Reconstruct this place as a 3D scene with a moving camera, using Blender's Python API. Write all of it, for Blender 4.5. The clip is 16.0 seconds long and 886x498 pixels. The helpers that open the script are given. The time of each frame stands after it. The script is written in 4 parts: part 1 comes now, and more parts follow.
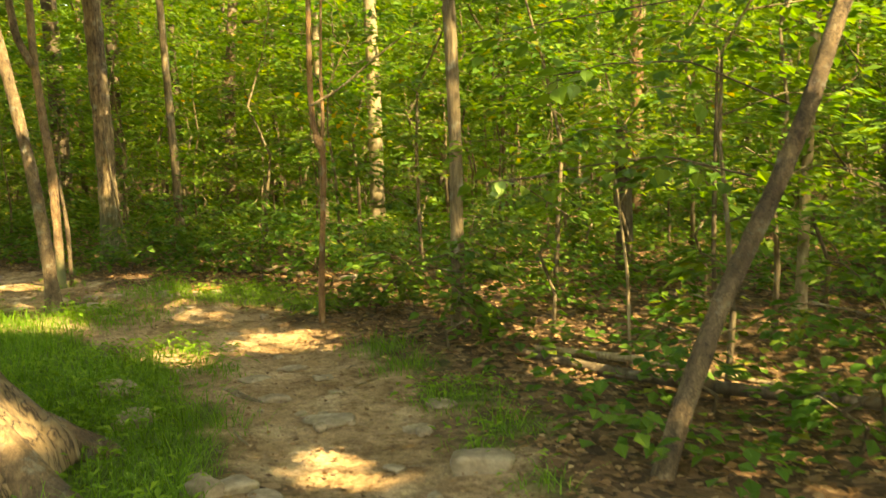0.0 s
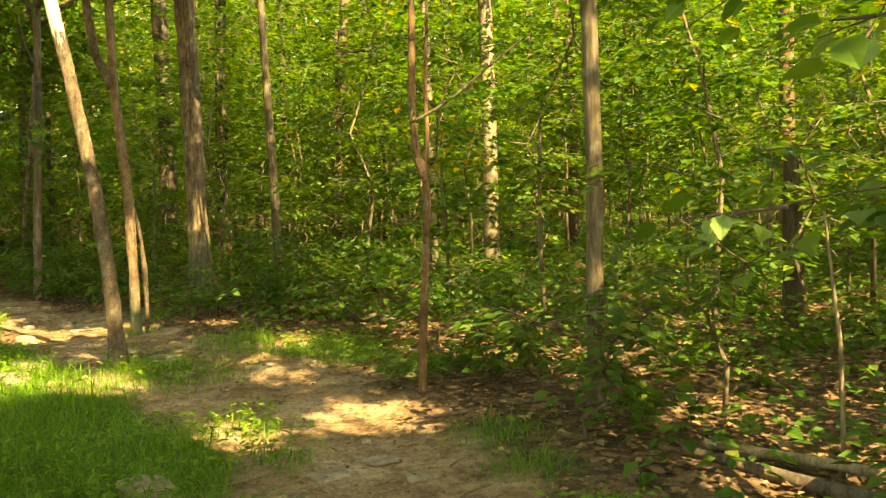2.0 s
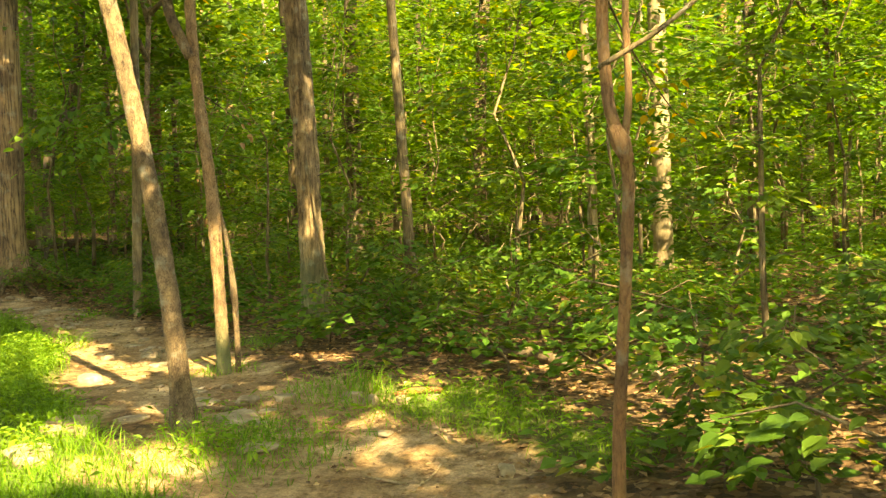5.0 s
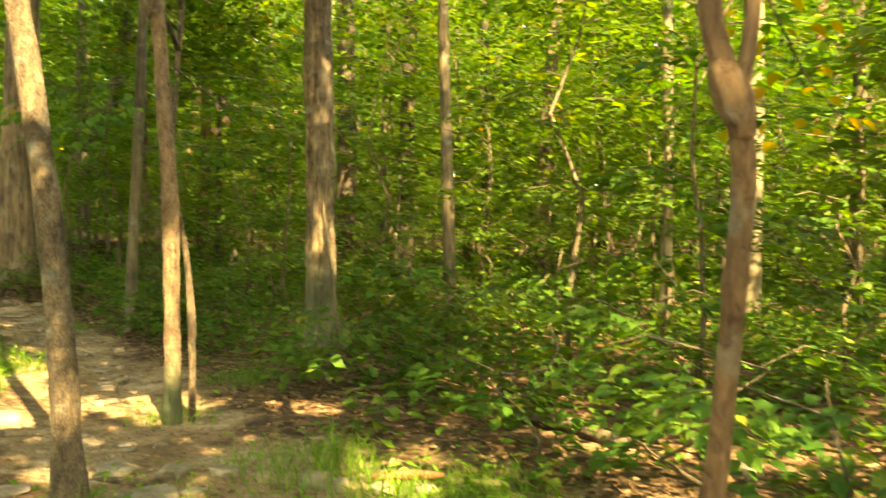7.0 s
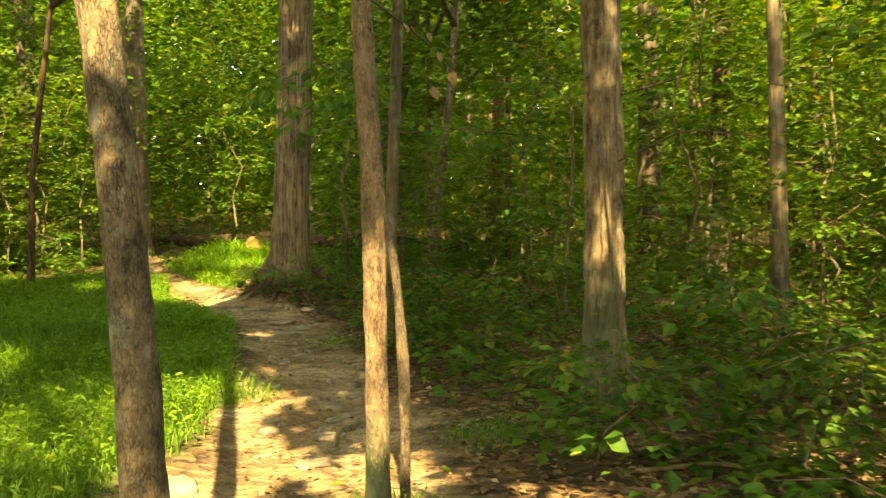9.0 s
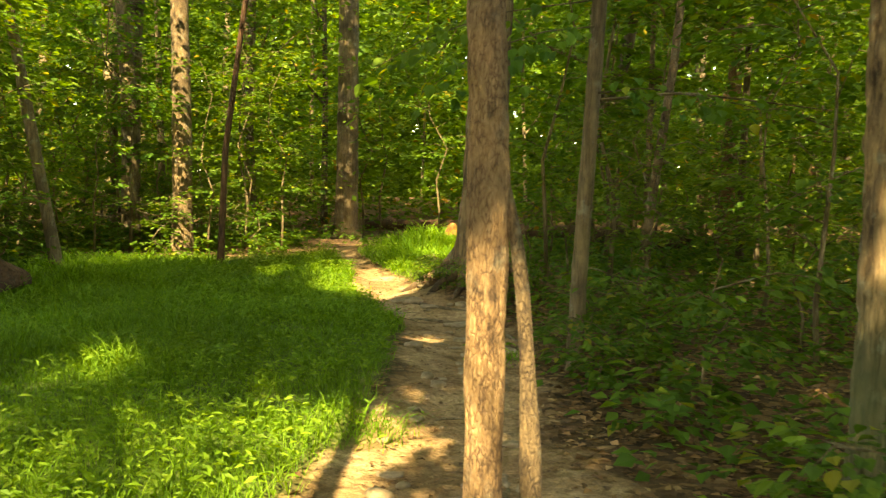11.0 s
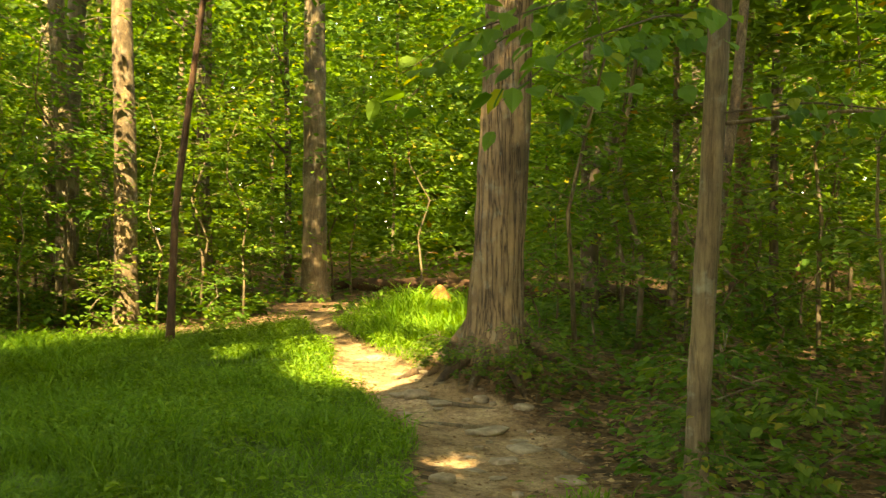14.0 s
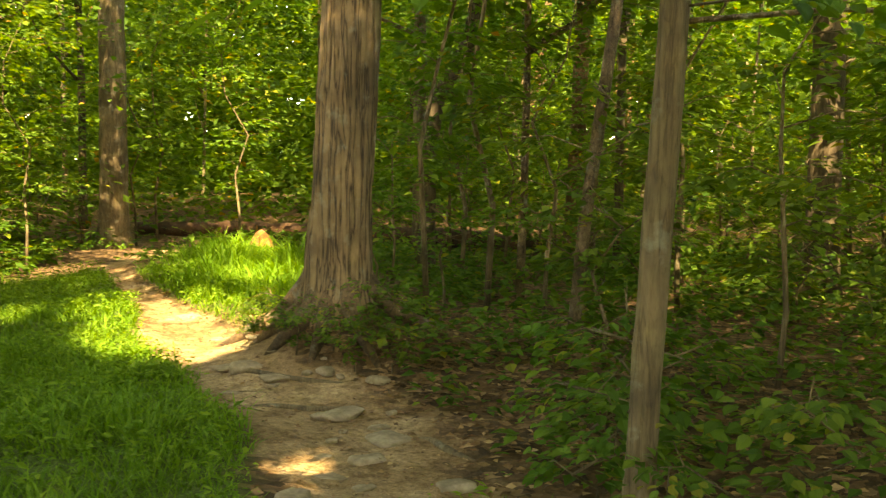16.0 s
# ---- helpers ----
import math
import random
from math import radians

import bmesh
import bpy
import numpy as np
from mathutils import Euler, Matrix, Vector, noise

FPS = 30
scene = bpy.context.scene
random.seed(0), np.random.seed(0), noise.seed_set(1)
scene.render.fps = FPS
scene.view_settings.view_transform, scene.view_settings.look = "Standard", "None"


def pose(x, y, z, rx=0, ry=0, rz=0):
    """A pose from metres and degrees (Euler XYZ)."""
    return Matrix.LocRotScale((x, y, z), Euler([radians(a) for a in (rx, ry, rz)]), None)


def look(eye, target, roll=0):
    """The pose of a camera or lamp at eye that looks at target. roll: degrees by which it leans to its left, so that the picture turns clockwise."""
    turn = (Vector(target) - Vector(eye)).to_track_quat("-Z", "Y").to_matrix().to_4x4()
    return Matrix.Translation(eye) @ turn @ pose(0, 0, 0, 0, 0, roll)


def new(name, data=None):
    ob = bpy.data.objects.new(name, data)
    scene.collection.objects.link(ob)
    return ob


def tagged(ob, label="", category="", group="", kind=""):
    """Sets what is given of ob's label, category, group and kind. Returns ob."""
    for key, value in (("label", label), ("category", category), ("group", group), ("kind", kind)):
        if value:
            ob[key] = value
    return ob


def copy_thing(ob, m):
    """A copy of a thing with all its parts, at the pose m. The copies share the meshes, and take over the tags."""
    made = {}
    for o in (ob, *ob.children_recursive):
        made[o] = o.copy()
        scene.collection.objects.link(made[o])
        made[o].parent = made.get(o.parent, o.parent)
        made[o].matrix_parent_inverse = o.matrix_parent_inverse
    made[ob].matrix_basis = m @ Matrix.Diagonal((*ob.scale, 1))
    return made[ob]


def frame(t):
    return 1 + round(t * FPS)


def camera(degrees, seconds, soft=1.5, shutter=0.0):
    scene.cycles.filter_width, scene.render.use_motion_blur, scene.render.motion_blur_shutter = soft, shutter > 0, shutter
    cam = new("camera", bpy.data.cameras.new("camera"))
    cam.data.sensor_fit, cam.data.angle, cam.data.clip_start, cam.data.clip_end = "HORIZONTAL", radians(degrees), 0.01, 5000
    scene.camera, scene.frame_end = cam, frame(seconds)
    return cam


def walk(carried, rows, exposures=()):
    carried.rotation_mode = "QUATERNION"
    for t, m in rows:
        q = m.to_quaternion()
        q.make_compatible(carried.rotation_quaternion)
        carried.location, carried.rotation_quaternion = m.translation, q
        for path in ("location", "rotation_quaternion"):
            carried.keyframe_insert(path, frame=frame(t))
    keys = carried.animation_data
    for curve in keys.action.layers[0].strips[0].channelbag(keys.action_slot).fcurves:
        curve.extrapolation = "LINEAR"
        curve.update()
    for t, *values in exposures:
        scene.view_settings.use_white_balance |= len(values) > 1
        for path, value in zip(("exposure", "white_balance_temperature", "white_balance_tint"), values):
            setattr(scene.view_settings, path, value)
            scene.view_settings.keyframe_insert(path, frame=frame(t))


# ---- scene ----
cam = camera(51.7, 16.0, 1.35, 0.3)
PATH = [
    (0, (0.031, -0.011, 1.515), (-0.032, 1.978, 1.316), -1.4),
    (0.5, (0.035, 0.424, 1.479), (-0.129, 2.414, 1.377), -0.3),
    (1, (-0.028, 0.809, 1.456), (-0.292, 2.790, 1.365), -0.1),
    (1.5, (-0.080, 1.273, 1.458), (-0.413, 3.241, 1.337), -2.0),
    (2, (-0.166, 1.652, 1.467), (-0.471, 3.625, 1.353), -1.2),
    (2.5, (-0.229, 2.087, 1.464), (-0.596, 4.048, 1.323), -0.8),
    (3, (-0.277, 2.568, 1.485), (-0.785, 4.498, 1.359), -2.6),
    (3.5, (-0.388, 3.024, 1.495), (-0.938, 4.946, 1.424), -2.3),
    (4, (-0.519, 3.474, 1.495), (-1.175, 5.361, 1.411), -2.0),
    (4.5, (-0.713, 3.815, 1.500), (-1.339, 5.712, 1.404), -1.9),
    (4.7, (-0.771, 3.927, 1.489), (-1.381, 5.829, 1.379), -2.2),
    (6.8, (-1.071, 5.798, 1.401), (-1.746, 7.677, 1.275), 0.4),
    (7, (-1.115, 6.001, 1.409), (-1.866, 7.853, 1.341), 0.8),
    (7.5, (-1.361, 6.494, 1.423), (-2.381, 8.213, 1.353), -0.7),
    (8, (-1.545, 6.993, 1.458), (-2.673, 8.638, 1.307), -0.4),
    (8.5, (-1.791, 7.443, 1.461), (-2.991, 9.041, 1.380), 0.5),
    (9, (-2.037, 7.926, 1.451), (-3.350, 9.432, 1.358), -0.2),
    (9.5, (-2.312, 8.354, 1.448), (-3.722, 9.769, 1.338), -1.0),
    (10, (-2.530, 8.771, 1.435), (-4.041, 10.073, 1.284), -1.7),
    (10.2, (-2.623, 8.939, 1.423), (-4.177, 10.194, 1.330), 0.5),
    (12.3, (-4.136, 9.831, 1.447), (-5.859, 10.838, 1.324), -1.4),
    (12.5, (-4.269, 9.915, 1.486), (-5.995, 10.920, 1.402), -1.4),
    (13, (-4.564, 10.062, 1.516), (-6.289, 11.073, 1.495), -0.7),
    (13.5, (-4.913, 10.153, 1.526), (-6.555, 11.296, 1.540), 0.8),
    (14, (-5.338, 10.342, 1.513), (-6.924, 11.560, 1.505), 0.5),
    (14.5, (-5.700, 10.467, 1.495), (-7.198, 11.789, 1.413), 0.4),
    (15, (-5.991, 10.558, 1.493), (-7.393, 11.975, 1.339), -0.9),
    (15.5, (-6.282, 10.817, 1.497), (-7.644, 12.278, 1.381), -0.2),
    (16, (-6.581, 11.083, 1.499), (-7.884, 12.595, 1.369), 0.9),
]
walk(cam, [(t, look(e, g, r)) for t, e, g, r in PATH], exposures=[(0, 3.05, 12000, 2), (2.5, 3.0, 12000, 1), (4.5, 3.4, 12000, 1), (7, 3.52, 12000, 1), (8, 3.3, 12000, 0), (9, 3.12, 12000, 0), (10, 2.95, 12000, 1), (12.5, 3.22, 12000, 3), (16, 3.3, 12000, 5)])

# ---- light ----
SUN_TO = Vector((0.70, -0.72, 1.08)).normalized()
world = bpy.data.worlds.new("world")
scene.world = world
world.use_nodes = True
wn = world.node_tree
sky = wn.nodes.new("ShaderNodeTexSky")
sky.sky_type = "NISHITA"
sky.sun_disc = False
sky.sun_elevation = math.asin(SUN_TO.z)
sky.sun_rotation = math.atan2(SUN_TO.x, SUN_TO.y)
wn.nodes["Background"].inputs[1].default_value = 0.15
wn.links.new(sky.outputs[0], wn.nodes["Background"].inputs[0])
sun = new("sun", bpy.data.lights.new("sun", "SUN"))
sun.data.energy = 3.4
sun.data.angle = radians(0.55)
sun.data.color = (1.0, 0.93, 0.74)
sun.matrix_world = look((0, 0, 30), Vector((0, 0, 30)) - SUN_TO)


# ---- materials ----
def material(name):
    m = bpy.data.materials.new(name)
    m.use_nodes = True
    nt = m.node_tree
    for n in list(nt.nodes):
        nt.nodes.remove(n)
    return m, nt, nt.nodes.new("ShaderNodeOutputMaterial")


def node(nt, kind, **inputs):
    n = nt.nodes.new(kind)
    for k, v in inputs.items():
        key = k.replace("_", " ")
        sock = n.inputs[key]
        if isinstance(v, bpy.types.NodeSocket):
            nt.links.new(v, sock)
        else:
            sock.default_value = v
    return n


def ramp(nt, fac, stops):
    n = nt.nodes.new("ShaderNodeValToRGB")
    el = n.color_ramp.elements
    while len(el) < len(stops):
        el.new(0.5)
    for e, (p, c) in zip(el, stops):
        e.position, e.color = p, (*c, 1)
    nt.links.new(fac, n.inputs[0])
    return n.outputs[0]


def mixed(nt, fac, a, b, mode="MIX"):
    n = nt.nodes.new("ShaderNodeMix")
    n.data_type, n.blend_type = "RGBA", mode
    for i, v in ((0, fac), (6, a), (7, b)):
        if isinstance(v, bpy.types.NodeSocket):
            nt.links.new(v, n.inputs[i])
        else:
            n.inputs[i].default_value = v if i == 0 else (*v, 1)
    return n.outputs[2]


def leaf_material(name, stops, through_light=0.5, gloss=0.15):
    """Leaves: a colour for each leaf, some light through the blade, a soft sheen."""
    m, nt, out = material(name)
    geo = nt.nodes.new("ShaderNodeNewGeometry")
    info = nt.nodes.new("ShaderNodeObjectInfo")
    col = ramp(nt, geo.outputs["Random Per Island"], stops)
    big = node(nt, "ShaderNodeTexNoise", Scale=0.35, Detail=1.0)
    nt.links.new(geo.outputs["Position"], big.inputs["Vector"])
    hue = nt.nodes.new("ShaderNodeHueSaturation")
    add = nt.nodes.new("ShaderNodeMath")
    add.operation = "MULTIPLY_ADD"
    nt.links.new(info.outputs["Random"], add.inputs[0])
    add.inputs[1].default_value, add.inputs[2].default_value = 0.035, 0.482
    nt.links.new(add.outputs[0], hue.inputs["Hue"])
    val = nt.nodes.new("ShaderNodeMapRange")
    nt.links.new(big.outputs["Fac"], val.inputs[0])
    val.inputs[1].default_value, val.inputs[2].default_value = 0.3, 0.7
    val.inputs[3].default_value, val.inputs[4].default_value = 0.8, 1.2
    nt.links.new(val.outputs[0], hue.inputs["Value"])
    nt.links.new(col, hue.inputs["Color"])
    p = node(nt, "ShaderNodeBsdfPrincipled", Roughness=0.55)
    p.inputs["Specular IOR Level"].default_value = gloss
    nt.links.new(hue.outputs[0], p.inputs["Base Color"])
    lit = mixed(nt, 1.0, hue.outputs[0], (1.5, 1.4, 0.6), "MULTIPLY")
    tr = node(nt, "ShaderNodeBsdfTranslucent", Color=lit)
    mx = nt.nodes.new("ShaderNodeMixShader")
    mx.inputs[0].default_value = through_light
    nt.links.new(p.outputs[0], mx.inputs[1])
    nt.links.new(tr.outputs[0], mx.inputs[2])
    nt.links.new(mx.outputs[0], out.inputs[0])
    return m


def bark_material(name, dark, mid, light, scale=14.0, stretch=0.22, bump=0.6, lichen=0.15, moss=0.0, fissure=0.45, lines=0.6, moss_top=0.55, blotch=0.35, warp=0.3):
    """Bark: furrows drawn out along the stem, blotches and lichen."""
    m, nt, out = material(name)
    tc = nt.nodes.new("ShaderNodeTexCoord")
    mp = nt.nodes.new("ShaderNodeMapping")
    mp.inputs["Scale"].default_value = (1, 1, stretch)
    nt.links.new(tc.outputs["Object"], mp.inputs[0])
    wob = node(nt, "ShaderNodeTexNoise", Scale=scale * 1.3, Detail=5.0, Roughness=0.7, Vector=mp.outputs[0])
    off = mixed(nt, warp / scale, mp.outputs[0], wob.outputs["Color"])
    fur = node(nt, "ShaderNodeTexVoronoi", Scale=scale * 1.8, Vector=off)
    fur.feature = "DISTANCE_TO_EDGE"
    plate = node(nt, "ShaderNodeTexVoronoi", Scale=scale * 1.8, Vector=off)
    pl = nt.nodes.new("ShaderNodeSeparateColor")
    nt.links.new(plate.outputs["Color"], pl.inputs[0])
    fine = node(nt, "ShaderNodeTexNoise", Scale=scale * 3.5, Detail=6.0, Roughness=0.7, Vector=mp.outputs[0])
    blot = node(nt, "ShaderNodeTexNoise", Scale=2.3, Detail=4.0, Vector=tc.outputs["Object"])
    ridge = ramp(nt, fur.outputs["Distance"], [(0.0, (0.1, 0.1, 0.1)), (0.07, (0.55, 0.55, 0.55)), (0.3, (0.85, 0.85, 0.85)), (0.6, (1, 1, 1))])
    mp2 = nt.nodes.new("ShaderNodeMapping")
    mp2.inputs["Scale"].default_value = (1, 1, stretch * 0.55)
    nt.links.new(tc.outputs["Object"], mp2.inputs[0])
    cr = node(nt, "ShaderNodeTexNoise", Scale=scale * 0.9, Detail=2.5, Roughness=0.62, Distortion=0.1, Vector=mp2.outputs[0])
    crack = ramp(nt, cr.outputs["Fac"], [(0.36, (1, 1, 1)), (0.47, (0.62, 0.62, 0.62)), (0.5, (0.0, 0.0, 0.0)), (0.53, (0.62, 0.62, 0.62)), (0.64, (0.95, 0.95, 0.95))])
    broken = node(nt, "ShaderNodeTexNoise", Scale=scale * 0.8, Detail=3.0, Vector=mp.outputs[0])
    healed = ramp(nt, broken.outputs["Fac"], [(0.42, (0, 0, 0)), (0.6, (0.8, 0.8, 0.8))])
    ridge = mixed(nt, healed, ridge, (0.8, 0.8, 0.8))
    ridge = mixed(nt, lines, ridge, crack)
    ridge = mixed(nt, 0.5 - fissure * 0.6, ridge, pl.outputs[0])
    height = mixed(nt, 0.75 - fissure * 0.6, ridge, fine.outputs["Fac"])
    col = ramp(nt, height, [(0.2, dark), (0.45, mid), (0.75, light)])
    tint = ramp(nt, blot.outputs["Fac"], [(0.34, (0.45, 0.42, 0.38)), (0.5, (0.92, 0.9, 0.88)), (0.68, (1.25, 1.18, 1.1))])
    col = mixed(nt, 0.9, col, tint, "MULTIPLY")
    mp3 = nt.nodes.new("ShaderNodeMapping")
    mp3.inputs["Scale"].default_value = (1, 1, 0.5)
    nt.links.new(tc.outputs["Object"], mp3.inputs[0])
    spot = node(nt, "ShaderNodeTexNoise", Scale=13.0, Detail=5.0, Roughness=0.7, Vector=mp3.outputs[0])
    patch = ramp(nt, spot.outputs["Fac"], [(0.34, (0.25, 0.22, 0.2)), (0.45, (0.8, 0.78, 0.76)), (0.57, (1.0, 1.0, 1.0)), (0.66, (1.7, 1.65, 1.55))])
    col = mixed(nt, blotch, col, patch, "MULTIPLY")
    col = mixed(nt, 1.0, col, (0.98, 0.93, 0.76), "MULTIPLY")
    lic = node(nt, "ShaderNodeTexNoise", Scale=7.0, Detail=5.0, Roughness=0.65, Vector=tc.outputs["Object"])
    lf = ramp(nt, lic.outputs["Fac"], [(0.56, (0, 0, 0)), (0.68, (lichen, lichen, lichen))])
    col = mixed(nt, lf, col, (0.36, 0.38, 0.30))
    if moss:
        sep = nt.nodes.new("ShaderNodeSeparateXYZ")
        nt.links.new(tc.outputs["Object"], sep.inputs[0])
        mr = nt.nodes.new("ShaderNodeMapRange")
        nt.links.new(sep.outputs["Z"], mr.inputs[0])
        mr.inputs[1].default_value, mr.inputs[2].default_value = moss_top, moss_top * 0.4
        mr.inputs[3].default_value, mr.inputs[4].default_value = 0.0, moss
        col = mixed(nt, mr.outputs[0], col, (0.09, 0.12, 0.05))
    b = node(nt, "ShaderNodeBump", Strength=bump, Distance=0.02)
    nt.links.new(height, b.inputs["Height"])
    p = node(nt, "ShaderNodeBsdfPrincipled", Roughness=0.9)
    nt.links.new(col, p.inputs["Base Color"])
    nt.links.new(b.outputs[0], p.inputs["Normal"])
    nt.links.new(p.outputs[0], out.inputs[0])
    return m


def ground_material():
    m, nt, out = material("forest_floor")
    geo = nt.nodes.new("ShaderNodeNewGeometry")
    pos = geo.outputs["Position"]
    tr = nt.nodes.new("ShaderNodeAttribute")
    tr.attribute_name = "trail"
    gr = nt.nodes.new("ShaderNodeAttribute")
    gr.attribute_name = "grass"
    n1 = node(nt, "ShaderNodeTexNoise", Scale=1.7, Detail=6.0, Roughness=0.6, Vector=pos)
    n2 = node(nt, "ShaderNodeTexNoise", Scale=22.0, Detail=6.0, Roughness=0.7, Vector=pos)
    dirt = ramp(nt, n1.outputs["Fac"], [(0.3, (0.18, 0.108, 0.053)), (0.5, (0.29, 0.186, 0.1)), (0.68, (0.43, 0.3, 0.18))])
    grit = ramp(nt, n2.outputs["Fac"], [(0.3, (0.6, 0.58, 0.55)), (0.5, (0.97, 0.97, 0.97)), (0.72, (1.25, 1.22, 1.18))])
    n3 = node(nt, "ShaderNodeTexNoise", Scale=75.0, Detail=4.0, Roughness=0.7, Vector=pos)
    sand = ramp(nt, n3.outputs["Fac"], [(0.3, (0.55, 0.52, 0.48)), (0.5, (1.0, 1.0, 1.0)), (0.7, (1.4, 1.36, 1.3))])
    n4 = node(nt, "ShaderNodeTexNoise", Scale=5.5, Detail=5.0, Roughness=0.65, Vector=pos)
    damp = ramp(nt, n4.outputs["Fac"], [(0.36, (0.5, 0.44, 0.38)), (0.52, (1.0, 1.0, 1.0)), (0.7, (1.15, 1.15, 1.15))])
    dirt = mixed(nt, 0.85, dirt, grit, "MULTIPLY")
    dirt = mixed(nt, 0.8, dirt, sand, "MULTIPLY")
    dirt = mixed(nt, 0.8, dirt, damp, "MULTIPLY")
    vor = node(nt, "ShaderNodeTexVoronoi", Scale=16.0, Randomness=1.0)
    warp = node(nt, "ShaderNodeTexNoise", Scale=9.0, Detail=2.0, Vector=pos)
    wv = mixed(nt, 0.12, pos, warp.outputs["Color"])
    nt.links.new(wv, vor.inputs["Vector"])
    sepc = nt.nodes.new("ShaderNodeSeparateColor")
    nt.links.new(vor.outputs["Color"], sepc.inputs[0])
    litter = ramp(nt, sepc.outputs[0], [(0.0, (0.05, 0.03, 0.017)), (0.4, (0.1, 0.058, 0.03)), (0.75, (0.17, 0.095, 0.048)), (1.0, (0.26, 0.16, 0.085))])
    litter = mixed(nt, 0.8, litter, grit, "MULTIPLY")
    turf = ramp(nt, n2.outputs["Fac"], [(0.3, (0.045, 0.075, 0.013)), (0.7, (0.11, 0.155, 0.035))])
    tm = nt.nodes.new("ShaderNodeMath")
    tm.operation = "MULTIPLY_ADD"
    nt.links.new(n1.outputs["Fac"], tm.inputs[0])
    tm.inputs[1].default_value = 0.9
    sub = nt.nodes.new("ShaderNodeMath")
    sub.operation = "SUBTRACT"
    nt.links.new(tr.outputs["Fac"], sub.inputs[0])
    sub.inputs[1].default_value = 0.45
    nt.links.new(sub.outputs[0], tm.inputs[2])
    tf = ramp(nt, tm.outputs[0], [(0.32, (0, 0, 0)), (0.58, (1, 1, 1))])
    col = mixed(nt, gr.outputs["Fac"], litter, turf)
    col = mixed(nt, tf, col, dirt)
    hgt = mixed(nt, 0.5, n2.outputs["Fac"], vor.outputs["Distance"])
    b = node(nt, "ShaderNodeBump", Strength=0.9, Distance=0.045)
    nt.links.new(hgt, b.inputs["Height"])
    p = node(nt, "ShaderNodeBsdfPrincipled", Roughness=0.95)
    p.inputs["Specular IOR Level"].default_value = 0.2
    nt.links.new(col, p.inputs["Base Color"])
    nt.links.new(b.outputs[0], p.inputs["Normal"])
    nt.links.new(p.outputs[0], out.inputs[0])
    return m


def stone_material():
    m, nt, out = material("stone")
    tc = nt.nodes.new("ShaderNodeTexCoord")
    n1 = node(nt, "ShaderNodeTexNoise", Scale=6.0, Detail=7.0, Roughness=0.65, Vector=tc.outputs["Object"])
    n2 = node(nt, "ShaderNodeTexNoise", Scale=40.0, Detail=5.0, Vector=tc.outputs["Object"])
    col = ramp(nt, n1.outputs["Fac"], [(0.3, (0.13, 0.092, 0.055)), (0.5, (0.25, 0.185, 0.118)), (0.7, (0.36, 0.285, 0.195))])
    col = mixed(nt, 0.6, col, ramp(nt, n2.outputs["Fac"], [(0.3, (0.7, 0.68, 0.65)), (0.7, (1.25, 1.22, 1.18))]), "MULTIPLY")
    b = node(nt, "ShaderNodeBump", Strength=0.6, Distance=0.02)
    nt.links.new(n1.outputs["Fac"], b.inputs["Height"])
    hs = nt.nodes.new("ShaderNodeHueSaturation")
    hs.inputs["Saturation"].default_value = 1.0
    nt.links.new(col, hs.inputs["Color"])
    p = node(nt, "ShaderNodeBsdfPrincipled", Roughness=0.9)
    nt.links.new(hs.outputs[0], p.inputs["Base Color"])
    nt.links.new(b.outputs[0], p.inputs["Normal"])
    nt.links.new(p.outputs[0], out.inputs[0])
    return m


GREENS = [(0.0, (0.045, 0.1, 0.016)), (0.35, (0.075, 0.145, 0.022)), (0.7, (0.105, 0.185, 0.028)), (0.94, (0.145, 0.22, 0.034)), (0.988, (0.24, 0.22, 0.025)), (1.0, (0.34, 0.17, 0.03))]
LEAF = leaf_material("green_leaf", GREENS)
LEAF_CANOPY = leaf_material("canopy_leaf", GREENS, 0.5)
LEAF_LOW = leaf_material("undergrowth_leaf", [(0.0, (0.042, 0.095, 0.014)), (0.5, (0.072, 0.145, 0.022)), (0.9, (0.115, 0.19, 0.03)), (1.0, (0.22, 0.21, 0.035))], 0.45)
LEAF_PALE = leaf_material("pale_leaf", [(0.0, (0.12, 0.2, 0.05)), (1.0, (0.2, 0.3, 0.09))], 0.4)
LEAF_YELLOW = leaf_material("yellow_leaf", [(0.0, (0.3, 0.24, 0.02)), (1.0, (0.42, 0.22, 0.03))], 0.4)
GRASS = leaf_material("grass_blade", [(0.0, (0.07, 0.15, 0.016)), (0.5, (0.11, 0.215, 0.024)), (1.0, (0.18, 0.29, 0.04))], 0.45)
LITTER = leaf_material("dead_leaf", [(0.0, (0.08, 0.045, 0.022)), (0.45, (0.16, 0.09, 0.042)), (0.8, (0.26, 0.15, 0.07)), (1.0, (0.4, 0.27, 0.14))], 0.1)
BARK_TAN = bark_material("flaky_tan_bark", (0.045, 0.029, 0.019), (0.115, 0.077, 0.05), (0.27, 0.2, 0.14), 52.0, 0.45, 1.0, 0.35, 0.0, 0.6, 0.15, 0.5, 1.0, 0.75)
BARK_MOSS = bark_material("tan_bark_mossy_foot", (0.075, 0.038, 0.022), (0.18, 0.106, 0.064), (0.37, 0.25, 0.165), 52.0, 0.36, 1.0, 0.25, 0.8, 0.62, 0.15, 0.5, 1.0, 0.7)
BARK_SHAG = bark_material("shaggy_tan_bark", (0.04, 0.028, 0.018), (0.12, 0.082, 0.053), (0.29, 0.215, 0.15), 16.0, 0.16, 1.0, 0.35, 0.55, 0.6, 0.6, 1.1, 1.0, 0.8)
